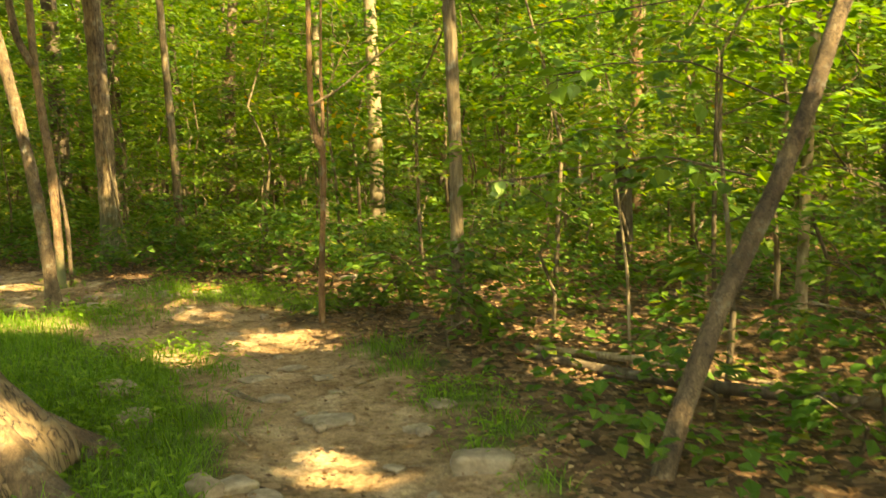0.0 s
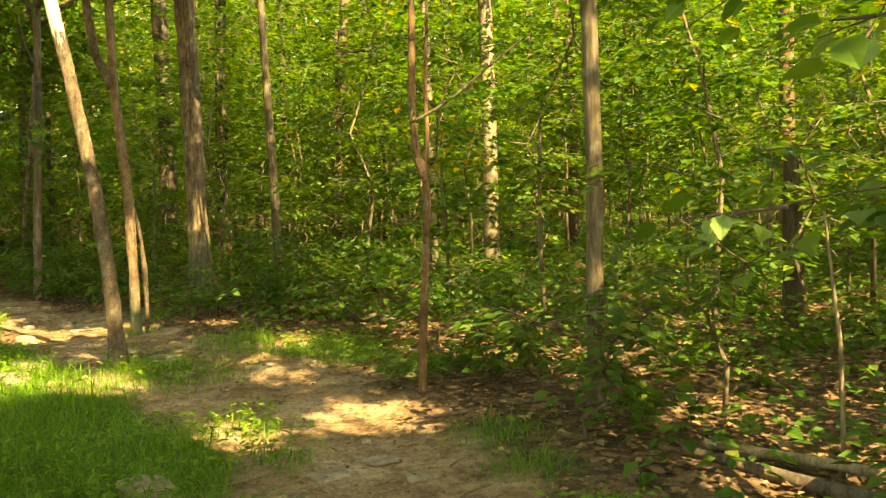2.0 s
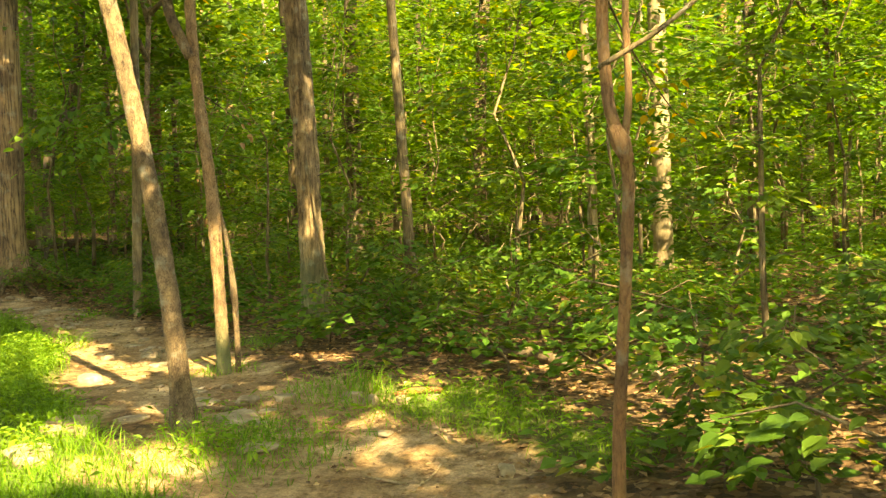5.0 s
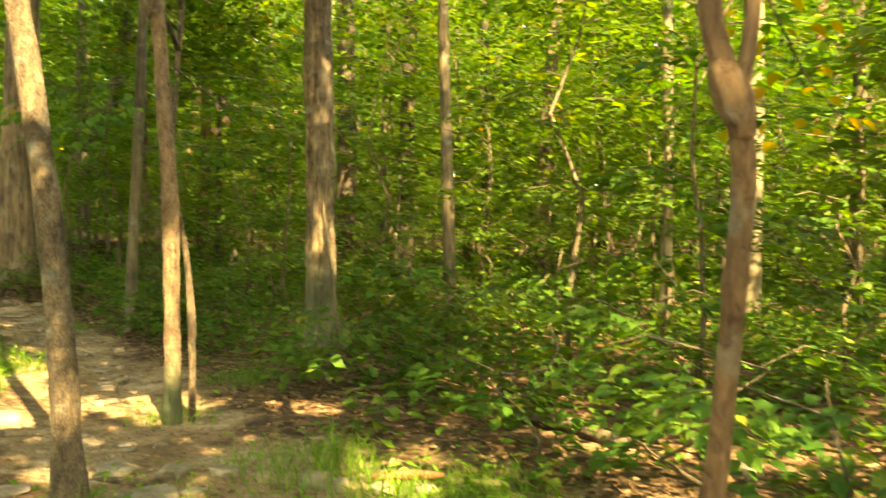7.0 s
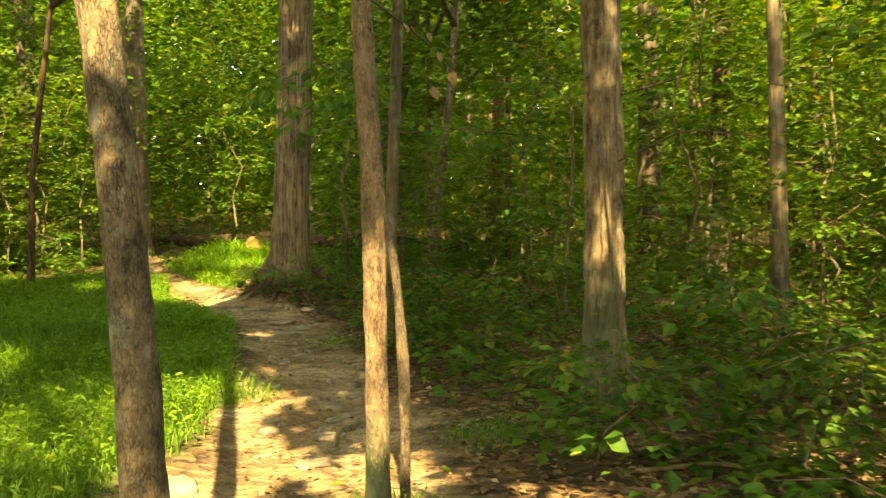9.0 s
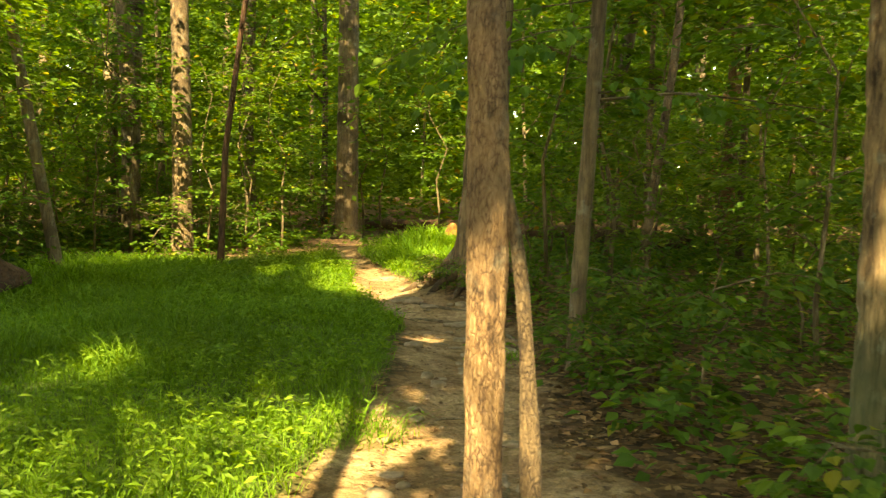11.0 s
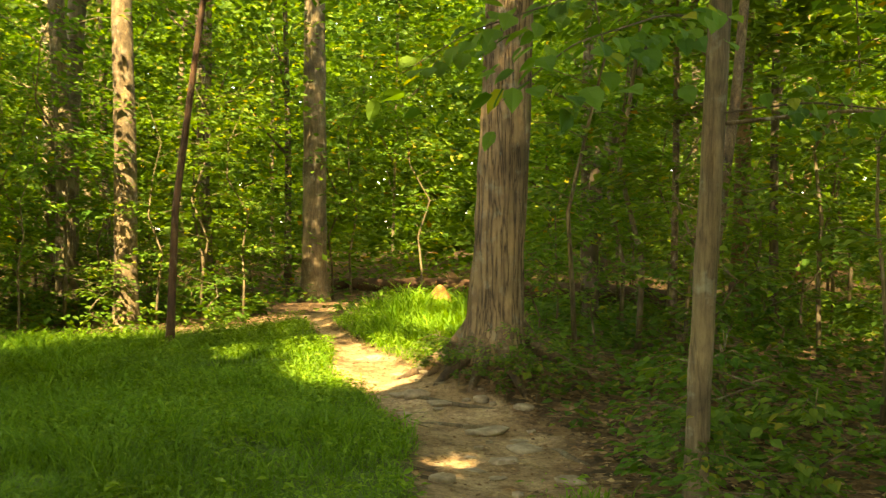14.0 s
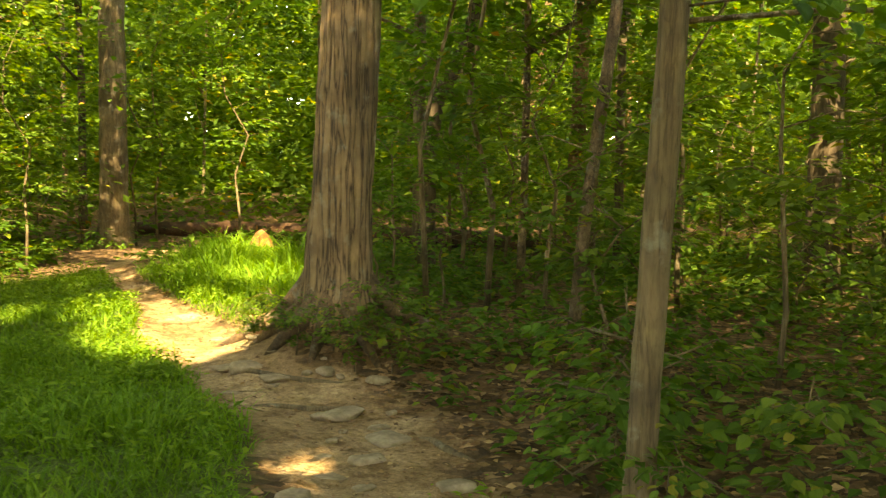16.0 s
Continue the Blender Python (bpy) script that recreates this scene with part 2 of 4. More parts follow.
# reddish bark with shade put into the colour, so sunlit stems stay dark
BARK_BROWN = bark_material("shade_darkened_reddish_bark", (0.018, 0.008, 0.004), (0.055, 0.025, 0.013), (0.1, 0.05, 0.028), 14.0, 0.15, 1.0, 0.05, 0.0, 0.6)
BARK_ROOT = bark_material("root_bark", (0.04, 0.026, 0.016), (0.11, 0.073, 0.045), (0.22, 0.155, 0.1), 20.0, 0.6, 1.0, 0.25, 0.0, 0.2, 0.08, 0.5, 0.8, 0.9)
BARK_GREY = bark_material("grey_bark", (0.035, 0.025, 0.016), (0.115, 0.086, 0.056), (0.23, 0.18, 0.122), 20.0, 0.14, 0.8, 0.3)
BARK_OAK = bark_material("oak_bark", (0.024, 0.015, 0.009), (0.115, 0.075, 0.046), (0.24, 0.17, 0.108), 15.0, 0.13, 1.0, 0.2, 0.0, 0.85, 0.72)
BARK_RED = bark_material("reddish_bark", (0.05, 0.026, 0.013), (0.16, 0.086, 0.044), (0.27, 0.165, 0.095), 30.0, 0.35, 0.8, 0.25)
BARK_DARK = bark_material("dark_bark", (0.025, 0.018, 0.012), (0.07, 0.05, 0.035), (0.13, 0.1, 0.07), 14.0, 0.15, 0.8, 0.1)
BARK_PALE = bark_material("pale_bark", (0.1, 0.078, 0.054), (0.235, 0.185, 0.125), (0.37, 0.3, 0.215), 30.0, 0.3, 0.5, 0.2)
WOOD_DEAD = bark_material("dead_wood", (0.08, 0.06, 0.04), (0.22, 0.165, 0.11), (0.38, 0.3, 0.21), 20.0, 0.1, 0.5, 0.1)
WOOD_ROT = bark_material("rotten_orange_wood", (0.12, 0.04, 0.018), (0.3, 0.11, 0.045), (0.42, 0.2, 0.1), 18.0, 0.2, 0.8, 0.0)
# pale stem colour, raised near white to carry the sun's brightness
SUNLIT_PALE_STEM = bark_material("sunlit_pale_stem", (0.5, 0.46, 0.4), (0.7, 0.66, 0.58), (0.8, 0.77, 0.7), 40.0, 0.15, 0.25, 0.05)
STONE = stone_material()
GROUND = ground_material()

# ---- shapes ----
rng = np.random.default_rng(7)


def lattice(ix, iy, iz):
    h = (ix * 374761393 + iy * 668265263 + iz * 1274126177) & 0xFFFFFFFF
    h = ((h ^ (h >> 13)) * 1103515245) & 0xFFFFFFFF
    return ((h ^ (h >> 16)) & 0xFFFF) / 65535.0


def vnoise(p):
    """Smooth value noise, -1 to 1, at points p (n, 3)."""
    p = np.asarray(p, float)
    i = np.floor(p).astype(np.int64)
    f = p - i
    f = f * f * (3 - 2 * f)
    r = 0.0
    for a in (0, 1):
        for b in (0, 1):
            for c in (0, 1):
                w = (f[:, 0] if a else 1 - f[:, 0]) * (f[:, 1] if b else 1 - f[:, 1]) * (f[:, 2] if c else 1 - f[:, 2])
                r = r + w * lattice(i[:, 0] + a, i[:, 1] + b, i[:, 2] + c)
    return r * 2 - 1


TRAIL = np.array([(0.2, -40, 0.9), (0.1, -6, 0.85), (0, 0, 0.85), (-0.15, 2.4, 0.85), (-0.42, 4.1, 0.85), (-0.7, 5.3, 0.9), (-1.65, 7.15, 0.85), (-2.85, 8.5, 0.95),
                  (-4.35, 9.95, 1.0), (-5.75, 11.2, 0.85), (-7.1, 12.3, 0.68), (-8.36, 13.3, 0.54), (-10.55, 14.85, 0.6), (-12.3, 15.45, 0.56), (-13.8, 15.95, 0.48), (-15.5, 16.7, 0.24),
                  (-17.8, 17.55, 0.18), (-20, 18.6, 0.24), (-22, 20.2, 0.34), (-24, 22.6, 0.45), (-26, 25.5, 0.4), (-31, 31, 0.3), (-40, 45, 0.2)])


def trail_side(x, y):
    """Distance from the trail's middle over its half width, and the signed distance (left positive)."""
    x, y = np.asarray(x, float), np.asarray(y, float)
    best = np.full(x.shape, 1e9)
    ratio, side = np.zeros(x.shape), np.zeros(x.shape)
    for (ax, ay, aw), (bx, by, bw) in zip(TRAIL[:-1], TRAIL[1:]):
        dx, dy = bx - ax, by - ay
        s = np.clip(((x - ax) * dx + (y - ay) * dy) / (dx * dx + dy * dy), 0, 1)
        px, py, w = ax + s * dx, ay + s * dy, aw + s * (bw - aw)
        d = np.hypot(x - px, y - py)
        m = d < best
        best = np.where(m, d, best)
        ratio = np.where(m, d / w, ratio)
        side = np.where(m, np.sign(dx * (y - py) - dy * (x - px)) * d, side)
    return ratio, side


OAK = (-12.3, 16.35)
BIG_LEFT = (-2.58, 4.05)


def ground_z(x, y):
    x, y = np.asarray(x, float), np.asarray(y, float)
    q = np.stack([x.ravel(), y.ravel(), np.zeros(x.size)], 1)
    n = (vnoise(q * 0.45) * 0.05 + vnoise(q * 1.7 + 9) * 0.02 + vnoise(q * 5.5 + 3) * 0.016).reshape(x.shape)
    z = 0.1 * np.clip((np.hypot(x, y) - 7) / 4, 0, 1) + n
    ratio, side = trail_side(x, y)
    z = z - 0.05 * np.clip(1.3 - ratio, 0, 1)
    z = z - 0.14 * np.clip((x - 0.35) / 1.2, 0, 1) * np.clip((9 - y) / 3, 0, 1)
    z = z + 0.36 * np.exp(-((x - OAK[0]) ** 2 + (y - OAK[1]) ** 2) / 0.95)
    z = z + 0.12 * np.exp(-((x - BIG_LEFT[0]) ** 2 + (y - BIG_LEFT[1]) ** 2) / 0.7)
    z = z + 0.36 * np.exp(-((0.71 * (x + 18.2) - 0.7 * (y - 19.9)) / 2.6) ** 2 - ((0.7 * (x + 18.2) + 0.71 * (y - 19.9)) / 1.9) ** 2)
    far = np.clip((np.hypot(x + 8, y - 12) - 22) / 30, 0, 1)
    return z + far * 1.2


def grass_mask(x, y):
    x, y = np.asarray(x, float), np.asarray(y, float)
    ratio, side = trail_side(x, y)
    q = np.stack([x.ravel(), y.ravel(), np.zeros(x.size)], 1)
    n = vnoise(q * 0.8 + 5).reshape(x.shape)
    left = np.clip((ratio - 0.95 + 0.25 * n) / 0.25, 0, 1) * np.clip((5.6 + 1.2 * n - side) / 0.8, 0, 1) * (side > 0)
    left = left * np.clip((y - 2.0) / 1.0, 0, 1) * np.clip((x + 20.0) / 1.5, 0, 1)
    iu, iw = -0.78 * (x + 16.9) + 0.62 * (y - 18.8), 0.62 * (x + 16.9) + 0.78 * (y - 18.8)
    isle = np.clip(1.5 - np.hypot(iu / 3.0, iw / 1.35) + 0.15 * n, 0, 1) * np.clip((ratio - 1.0) / 0.3, 0, 1)
    tufts = 0.0
    for cx, cy, r in ((-2.35, 7.3, 0.3), (-3.6, 8.9, 0.7), (-1.9, 6.6, 0.25), (-3.55, 10.2, 0.55), (-2.7, 9.95, 0.6), (-5.0, 10.9, 0.3), (-1.75, 5.2, 0.4), (0.05, 4.75, 0.25), (-0.1, 5.7, 0.3), (0.25, 5.1, 0.28), (-0.5, 6.5, 0.25), (0.3, 4.2, 0.22), (-0.75, 7.2, 0.3), (-1.6, 9.2, 0.4), (-7.6, 12.0, 0.3), (-8.9, 14.1, 0.35), (-5.4, 12.3, 0.4), (-2.2, 9.6, 0.5), (-3.9, 9.4, 0.5)):
        tufts = np.maximum(tufts, np.clip(1.3 - np.hypot(x - cx, y - cy) / r + 0.4 * n, 0, 1) * 0.8)
    return np.clip(np.maximum(np.maximum(left, isle), tufts), 0, 1)


def mesh_from(name, verts, quads, mat, smooth=True):
    """A mesh from arrays of corners and four-cornered faces."""
    verts, quads = np.asarray(verts, np.float32), np.asarray(quads, np.int32)
    me = bpy.data.meshes.new(name)
    me.vertices.add(len(verts))
    me.vertices.foreach_set("co", verts.ravel())
    k = quads.shape[1]
    me.loops.add(quads.size)
    me.loops.foreach_set("vertex_index", quads.ravel())
    me.polygons.add(len(quads))
    me.polygons.foreach_set("loop_start", np.arange(len(quads), dtype=np.int32) * k)
    me.polygons.foreach_set("use_smooth", np.full(len(quads), smooth))
    me.materials.append(mat)
    me.update(calc_edges=True)
    return me


class Soup:
    """Collects pieces of a mesh."""

    def __init__(self):
        self.v, self.f, self.n = [], [], 0

    def add(self, v, f):
        self.v.append(np.asarray(v, float))
        self.f.append(np.asarray(f, int) + self.n)
        self.n += len(v)

    def mesh(self, name, mat, smooth=True):
        return mesh_from(name, np.concatenate(self.v), np.concatenate(self.f), mat, smooth)


def tube(points, radii, sides=8, rough=0.0, seed=0, ridges=0.0, fine=None, flake=0.0):
    """A stem along points with a radius at each; rough: lumps, ridges: furrows along it, flake: scales of bark."""
    pts, rad = np.asarray(points, float), np.asarray(radii, float)
    if fine:
        seg = np.concatenate([[0], np.cumsum(np.linalg.norm(np.diff(pts, axis=0), axis=1))])
        near = min(seg[-1], 6.0)
        s = np.linspace(0, near, max(3, int(near / fine)))
        if seg[-1] > near + 0.5:
            s = np.concatenate([s, np.linspace(near, seg[-1], int((seg[-1] - near) / max(fine, 0.5)) + 2)[1:]])
        pts = np.stack([np.interp(s, seg, pts[:, i]) for i in range(3)], 1)
        rad = np.interp(s, seg, rad)
        for _ in range(3):
            pts[1:-1] = (pts[:-2] + 2 * pts[1:-1] + pts[2:]) / 4
            rad[1:-1] = (rad[:-2] + 2 * rad[1:-1] + rad[2:]) / 4
    n = len(pts)
    d = np.gradient(pts, axis=0)
    d /= np.linalg.norm(d, axis=1)[:, None] + 1e-9
    ref = np.array([1.0, 0.13, 0.0]) if abs(d[:, 0]).mean() < 0.8 else np.array([0.0, 1.0, 0.1])
    u = np.cross(d, ref)
    u /= np.linalg.norm(u, axis=1)[:, None]
    w = np.cross(d, u)
    a = np.linspace(0, 2 * math.pi, sides, endpoint=False)
    ring = np.cos(a)[None, :, None] * u[:, None, :] + np.sin(a)[None, :, None] * w[:, None, :]
    r = np.repeat(rad[:, None], sides, 1)
    if rough or ridges:
        q = (pts[:, None, :] + ring * rad[:, None, None]).reshape(-1, 3) + seed * 3.7
        k = 1 + rough * vnoise(q * np.array([5, 5, 2.2])).reshape(n, sides)
        if ridges:
            unit = np.stack([np.cos(a)[None, :] * 3.0 + 0 * r, np.sin(a)[None, :] * 3.0 + 0 * r, pts[:, 2:3] * 0.9 + 0 * r], -1).reshape(-1, 3) + seed
            k = k + ridges * (1 - 2 * np.abs(vnoise(unit * 2.2))).reshape(n, sides) + 0.4 * ridges * vnoise(unit * 6.0).reshape(n, sides)
        if flake:
            plate = vnoise(q * np.array([38, 38, 15.0]))
            k = k + flake * np.clip(plate * 5, -1, 1).reshape(n, sides) + flake * 2 * vnoise(q * np.array([9, 9, 5.0])).reshape(n, sides)
        r = r * k
    v = (pts[:, None, :] + ring * r[:, :, None]).reshape(-1, 3)
    i, j = np.meshgrid(np.arange(n - 1), np.arange(sides), indexing="ij")
    j2 = (j + 1) % sides
    f = np.stack([i * sides + j, i * sides + j2, (i + 1) * sides + j2, (i + 1) * sides + j], -1).reshape(-1, 4)
    v = np.concatenate([v, pts[:1], pts[-1:]])
    c0, c1 = n * sides, n * sides + 1
    jj = np.arange(0, sides - 1, 2)
    cap0 = np.stack([np.full(len(jj), c0), (jj + 2) % sides, jj + 1, jj], -1)
    top = (n - 1) * sides
    cap1 = np.stack([np.full(len(jj), c1), top + jj, top + jj + 1, top + (jj + 2) % sides], -1)
    return v, np.concatenate([f, cap0, cap1])


def leaves(pos, way, nrm, size, wide=0.3, broad=False):
    """Folded leaf blades: at pos, growing along way, facing nrm."""
    pos, way, nrm = (np.asarray(a, float) for a in (pos, way, nrm))
    way = way / (np.linalg.norm(way, axis=1)[:, None] + 1e-9)
    side = np.cross(nrm, way)
    side /= np.linalg.norm(side, axis=1)[:, None] + 1e-9
    up = np.cross(way, side)
    s = np.asarray(size, float)[:, None]
    n = len(pos)
    if not broad:
        v = np.stack([pos, pos + way * s * 0.45 + side * s * wide + up * s * 0.08, pos + way * s - up * s * 0.08, pos + way * s * 0.45 - side * s * wide + up * s * 0.08], 1)
        return v.reshape(-1, 3), (np.arange(n)[:, None] * 4 + np.arange(4)[None, :])
    st = np.array([0.0, 0.2, 0.48, 0.8, 1.0])
    wd = np.array([0.0, 0.8, 1.0, 0.5, 0.0]) * wide
    arch = -0.18 * st ** 2
    mid = [pos + way * s * t + up * s * c for t, c in zip(st, arch)]
    lef = [pos + way * s * st[k] + side * s * wd[k] + up * s * (arch[k] + 0.07) for k in (1, 2, 3)]
    rig = [pos + way * s * st[k] - side * s * wd[k] + up * s * (arch[k] + 0.07) for k in (1, 2, 3)]
    v = np.stack(mid + lef + rig, 1)
    base = np.arange(n)[:, None] * 11
    pat = [(0, 8, 1, 5), (3, 10, 4, 7)] + [(k, k + 1, k + 5, k + 4) for k in (1, 2)] + [(k + 1, k, k + 7, k + 8) for k in (1, 2)]
    q = np.concatenate([base + np.array(p) for p in pat])
    return v.reshape(-1, 3), q


def level_normals(n, tilt, r):
    v = r.normal(0, tilt, (n, 3))
    v[:, 2] = 1
    return v / np.linalg.norm(v, axis=1)[:, None]


def part(name, me, parent, label=""):
    ob = new(name, me)
    ob.parent = parent
    if label:
        ob["label"] = label
    return ob


def thing(name, x, y, z, label, category, group=""):
    ob = new(name)
    ob.empty_display_size = 0.2
    ob.location = (x, y, z)
    return tagged(ob, label, category, group)

# ---- ground ----
def spaced(a, b, step, reach):
    """Coordinates: even from a to b, then ever wider apart out to reach."""
    mid = np.arange(a, b + step / 2, step)
    out = []
    d, s = 0.0, step
    while d < reach:
        s *= 1.22
        d += s
        out.append(d)
    out = np.array(out)
    return np.concatenate([(a - out)[::-1], mid, b + out])


gx, gy = spaced(-19.0, 4.0, 0.105, 900.0), spaced(0.0, 20.5, 0.105, 900.0)
GX, GY = np.meshgrid(gx, gy, indexing="ij")
GZ = ground_z(GX, GY)
ni, nj = GX.shape
ii, jj = np.meshgrid(np.arange(ni - 1), np.arange(nj - 1), indexing="ij")
quads = np.stack([ii * nj + jj, (ii + 1) * nj + jj, (ii + 1) * nj + jj + 1, ii * nj + jj + 1], -1).reshape(-1, 4)
ground_mesh = mesh_from("ground", np.stack([GX, GY, GZ], -1).reshape(-1, 3), quads, GROUND)
flat = np.stack([GX.ravel(), GY.ravel(), 0 * GX.ravel()], 1)
rag = (0.3 * vnoise(flat * 1.1 + 4) + 0.25 * vnoise(flat * 3.7 + 8)).reshape(GX.shape)
for key, values in (("trail", np.clip(1.3 - trail_side(GX, GY)[0] + rag, 0, 1)), ("grass", grass_mask(GX, GY))):
    at = ground_mesh.attributes.new(key, "FLOAT", "POINT")
    at.data.foreach_set("value", values.ravel().astype(np.float32))
tagged(new("ground", ground_mesh), "forest floor of brown leaf litter with a trodden dirt trail", "ground", "", "structure")


def gz(x, y):
    return float(ground_z(np.array([x]), np.array([y]))[0])


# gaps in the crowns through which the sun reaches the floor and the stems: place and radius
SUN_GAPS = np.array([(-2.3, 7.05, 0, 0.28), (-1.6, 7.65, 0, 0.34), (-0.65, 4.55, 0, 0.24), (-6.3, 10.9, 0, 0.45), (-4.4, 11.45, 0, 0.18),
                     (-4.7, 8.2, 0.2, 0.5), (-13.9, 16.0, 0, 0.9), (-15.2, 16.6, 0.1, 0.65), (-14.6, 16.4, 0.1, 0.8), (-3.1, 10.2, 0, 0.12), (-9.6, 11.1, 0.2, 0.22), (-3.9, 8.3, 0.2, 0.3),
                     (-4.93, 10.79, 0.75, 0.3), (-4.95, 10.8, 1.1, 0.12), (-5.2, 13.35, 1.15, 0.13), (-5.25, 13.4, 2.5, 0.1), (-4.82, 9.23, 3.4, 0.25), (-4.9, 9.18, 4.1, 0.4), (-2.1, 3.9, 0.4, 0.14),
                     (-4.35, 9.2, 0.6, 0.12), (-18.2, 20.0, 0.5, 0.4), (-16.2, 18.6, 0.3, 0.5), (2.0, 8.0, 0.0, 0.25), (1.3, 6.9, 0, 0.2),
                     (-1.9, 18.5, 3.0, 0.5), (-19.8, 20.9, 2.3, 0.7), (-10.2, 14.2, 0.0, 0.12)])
# wider places where crown leaves are left out to brighten the underwood
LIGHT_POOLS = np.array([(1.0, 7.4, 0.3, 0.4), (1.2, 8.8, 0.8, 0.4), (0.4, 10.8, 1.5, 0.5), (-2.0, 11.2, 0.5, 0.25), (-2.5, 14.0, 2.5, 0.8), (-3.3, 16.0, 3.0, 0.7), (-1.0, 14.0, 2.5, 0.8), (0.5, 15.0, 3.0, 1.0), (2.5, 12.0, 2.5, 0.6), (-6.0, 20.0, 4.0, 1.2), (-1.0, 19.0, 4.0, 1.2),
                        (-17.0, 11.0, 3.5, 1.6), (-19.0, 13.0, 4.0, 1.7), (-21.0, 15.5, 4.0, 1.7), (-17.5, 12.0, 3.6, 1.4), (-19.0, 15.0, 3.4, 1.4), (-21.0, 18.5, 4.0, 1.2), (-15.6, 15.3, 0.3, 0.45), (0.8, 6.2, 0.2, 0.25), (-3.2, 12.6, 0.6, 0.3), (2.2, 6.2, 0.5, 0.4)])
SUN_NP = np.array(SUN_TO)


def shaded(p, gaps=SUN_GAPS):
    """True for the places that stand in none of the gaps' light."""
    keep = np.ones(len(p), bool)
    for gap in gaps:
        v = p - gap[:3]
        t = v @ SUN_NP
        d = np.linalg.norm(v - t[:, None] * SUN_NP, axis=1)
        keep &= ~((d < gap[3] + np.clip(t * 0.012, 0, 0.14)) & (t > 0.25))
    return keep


# ---- trees ----
def crown_parts(tree, origin, stem, z0, z1, spread, count, size, r, bark, limbs=7, low=()):
    """Limbs off the stem, and leaves in clumps round their ends. stem(z) gives the middle of the trunk."""
    origin = np.array(origin)
    clumps = []
    for k in range(limbs * 2):
        z = z0 + (z1 - z0) * (k + r.random()) / (limbs * 2)
        a = r.random() * 6.283
        reach = spread * (0.45 + 0.6 * r.random()) * (1.05 - 0.55 * abs((z - z0) / (z1 - z0) - 0.4))
        start = stem(max(z - 1.2 - r.random(), z0 * 0.8)) if z > z0 else stem(z)
        end = stem(z) + np.array([math.cos(a) * reach, math.sin(a) * reach, r.normal(0, 0.3)])
        clumps.append(end)
        if k % 2 == 0:
            mid = (start + end) / 2 + np.array([0, 0, -0.12 * reach])
            v, f = tube([start, mid, end], [0.055, 0.035, 0.01], 5, 0, 0)
            part("limb", mesh_from("limb", v - origin, f, bark), tree)
    clumps = np.array(clumps)
    foot = np.array([origin[0] - SUN_NP[0] / SUN_NP[2] * (z0 + z1) / 2, origin[1] - SUN_NP[1] / SUN_NP[2] * (z0 + z1) / 2])
    off_trail = abs(trail_side(foot[:1], foot[1:])[1][0])
    on_grass = grass_mask(foot[:1], foot[1:])[0] > 0.2
    size = size * 0.68
    # crowns thickened or thinned to set the shade where their shadow lands
    if math.hypot(foot[0] + 23, foot[1] - 22.8) < 5.5 or math.hypot(foot[0] + 14.5, foot[1] - 10.5) < 2.5:
        cover = 2.6
    elif on_grass:
        cover = 3.1
    elif off_trail < 4:
        cover = 2.4 if foot[1] < 7 else 3.1 if foot[0] > -8 else 2.0
    else:
        cover = 0.4 if foot[0] < -5 else 0.36
    count = int(count * 2.1 * cover)
    pick = r.integers(0, len(clumps), count)
    pos = clumps[pick] + r.normal(0, 1, (count, 3)) * np.array([0.36, 0.36, 0.22]) * spread
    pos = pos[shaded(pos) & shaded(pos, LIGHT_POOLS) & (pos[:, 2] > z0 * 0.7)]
    n = len(pos)
    way = r.normal(0, 1, (n, 3)) * (1, 1, 0.35)
    v, f = leaves(pos, way, level_normals(n, 0.45, r), size * (0.7 + 0.6 * r.random(n)), 0.33)
    part("crown", mesh_from("crown", v - origin, f, LEAF_CANOPY, False), tree)


def trunk_line(points):
    pts = np.array(points, float)
    return lambda z: np.array([np.interp(z, pts[:, 2], pts[:, i]) for i in range(2)] + [z])


def tree(name, points, radius, bark, label, seed, height=15.0, z0=6.0, spread=2.6, count=1100, size=0.34, flare=1.35, sides=20, ridges=0.0, rough=0.05, fine=0.08, top=0.45, limbs=7, flake=0.0, fall=0.2):
    """A tree: a trunk along points (the lowest on the ground), limbs and a crown."""
    r = np.random.default_rng(seed)
    pts = [list(p) for p in points]
    bx, by = pts[0][0], pts[0][1]
    g = gz(bx, by)
    pts[0][2] = g - 0.12
    lx, ly = pts[-1][0] - pts[-2][0], pts[-1][1] - pts[-2][1]
    lz = max(pts[-1][2] - pts[-2][2], 0.1)
    z = pts[-1][2]
    x, y = pts[-1][0], pts[-1][1]
    while z < height:
        z += 2.0
        lx, ly = lx * 0.6 + r.normal(0, 0.06), ly * 0.6 + r.normal(0, 0.06)
        x, y = x + lx, y + ly
        pts.append([x, y, z])
    pts = np.array(pts)
    stem = trunk_line(pts)
    origin = np.array([bx, by, g])
    zz = np.array([g - 0.12, g, g + 0.12, g + 0.35, g + 0.8] + list(pts[1:, 2][pts[1:, 2] > g + 0.9]))
    line = np.array([stem(v) for v in zz])
    t = np.clip((zz - g) / (height - g), 0, 1)
    rad = radius * (1 - (1 - top) * t) * (1 + (flare - 1) * np.exp(-np.maximum(zz - g, 0) / fall))
    ob = thing(name, *origin, label, "tree")
    v, f = tube(line, rad, sides, rough, seed, ridges, fine, flake)
    part("trunk", mesh_from("trunk", v - origin, f, bark), ob)
    crown_parts(ob, origin, stem, z0, height + 1.5, spread, count, size, r, bark, limbs)
    return ob, stem, origin


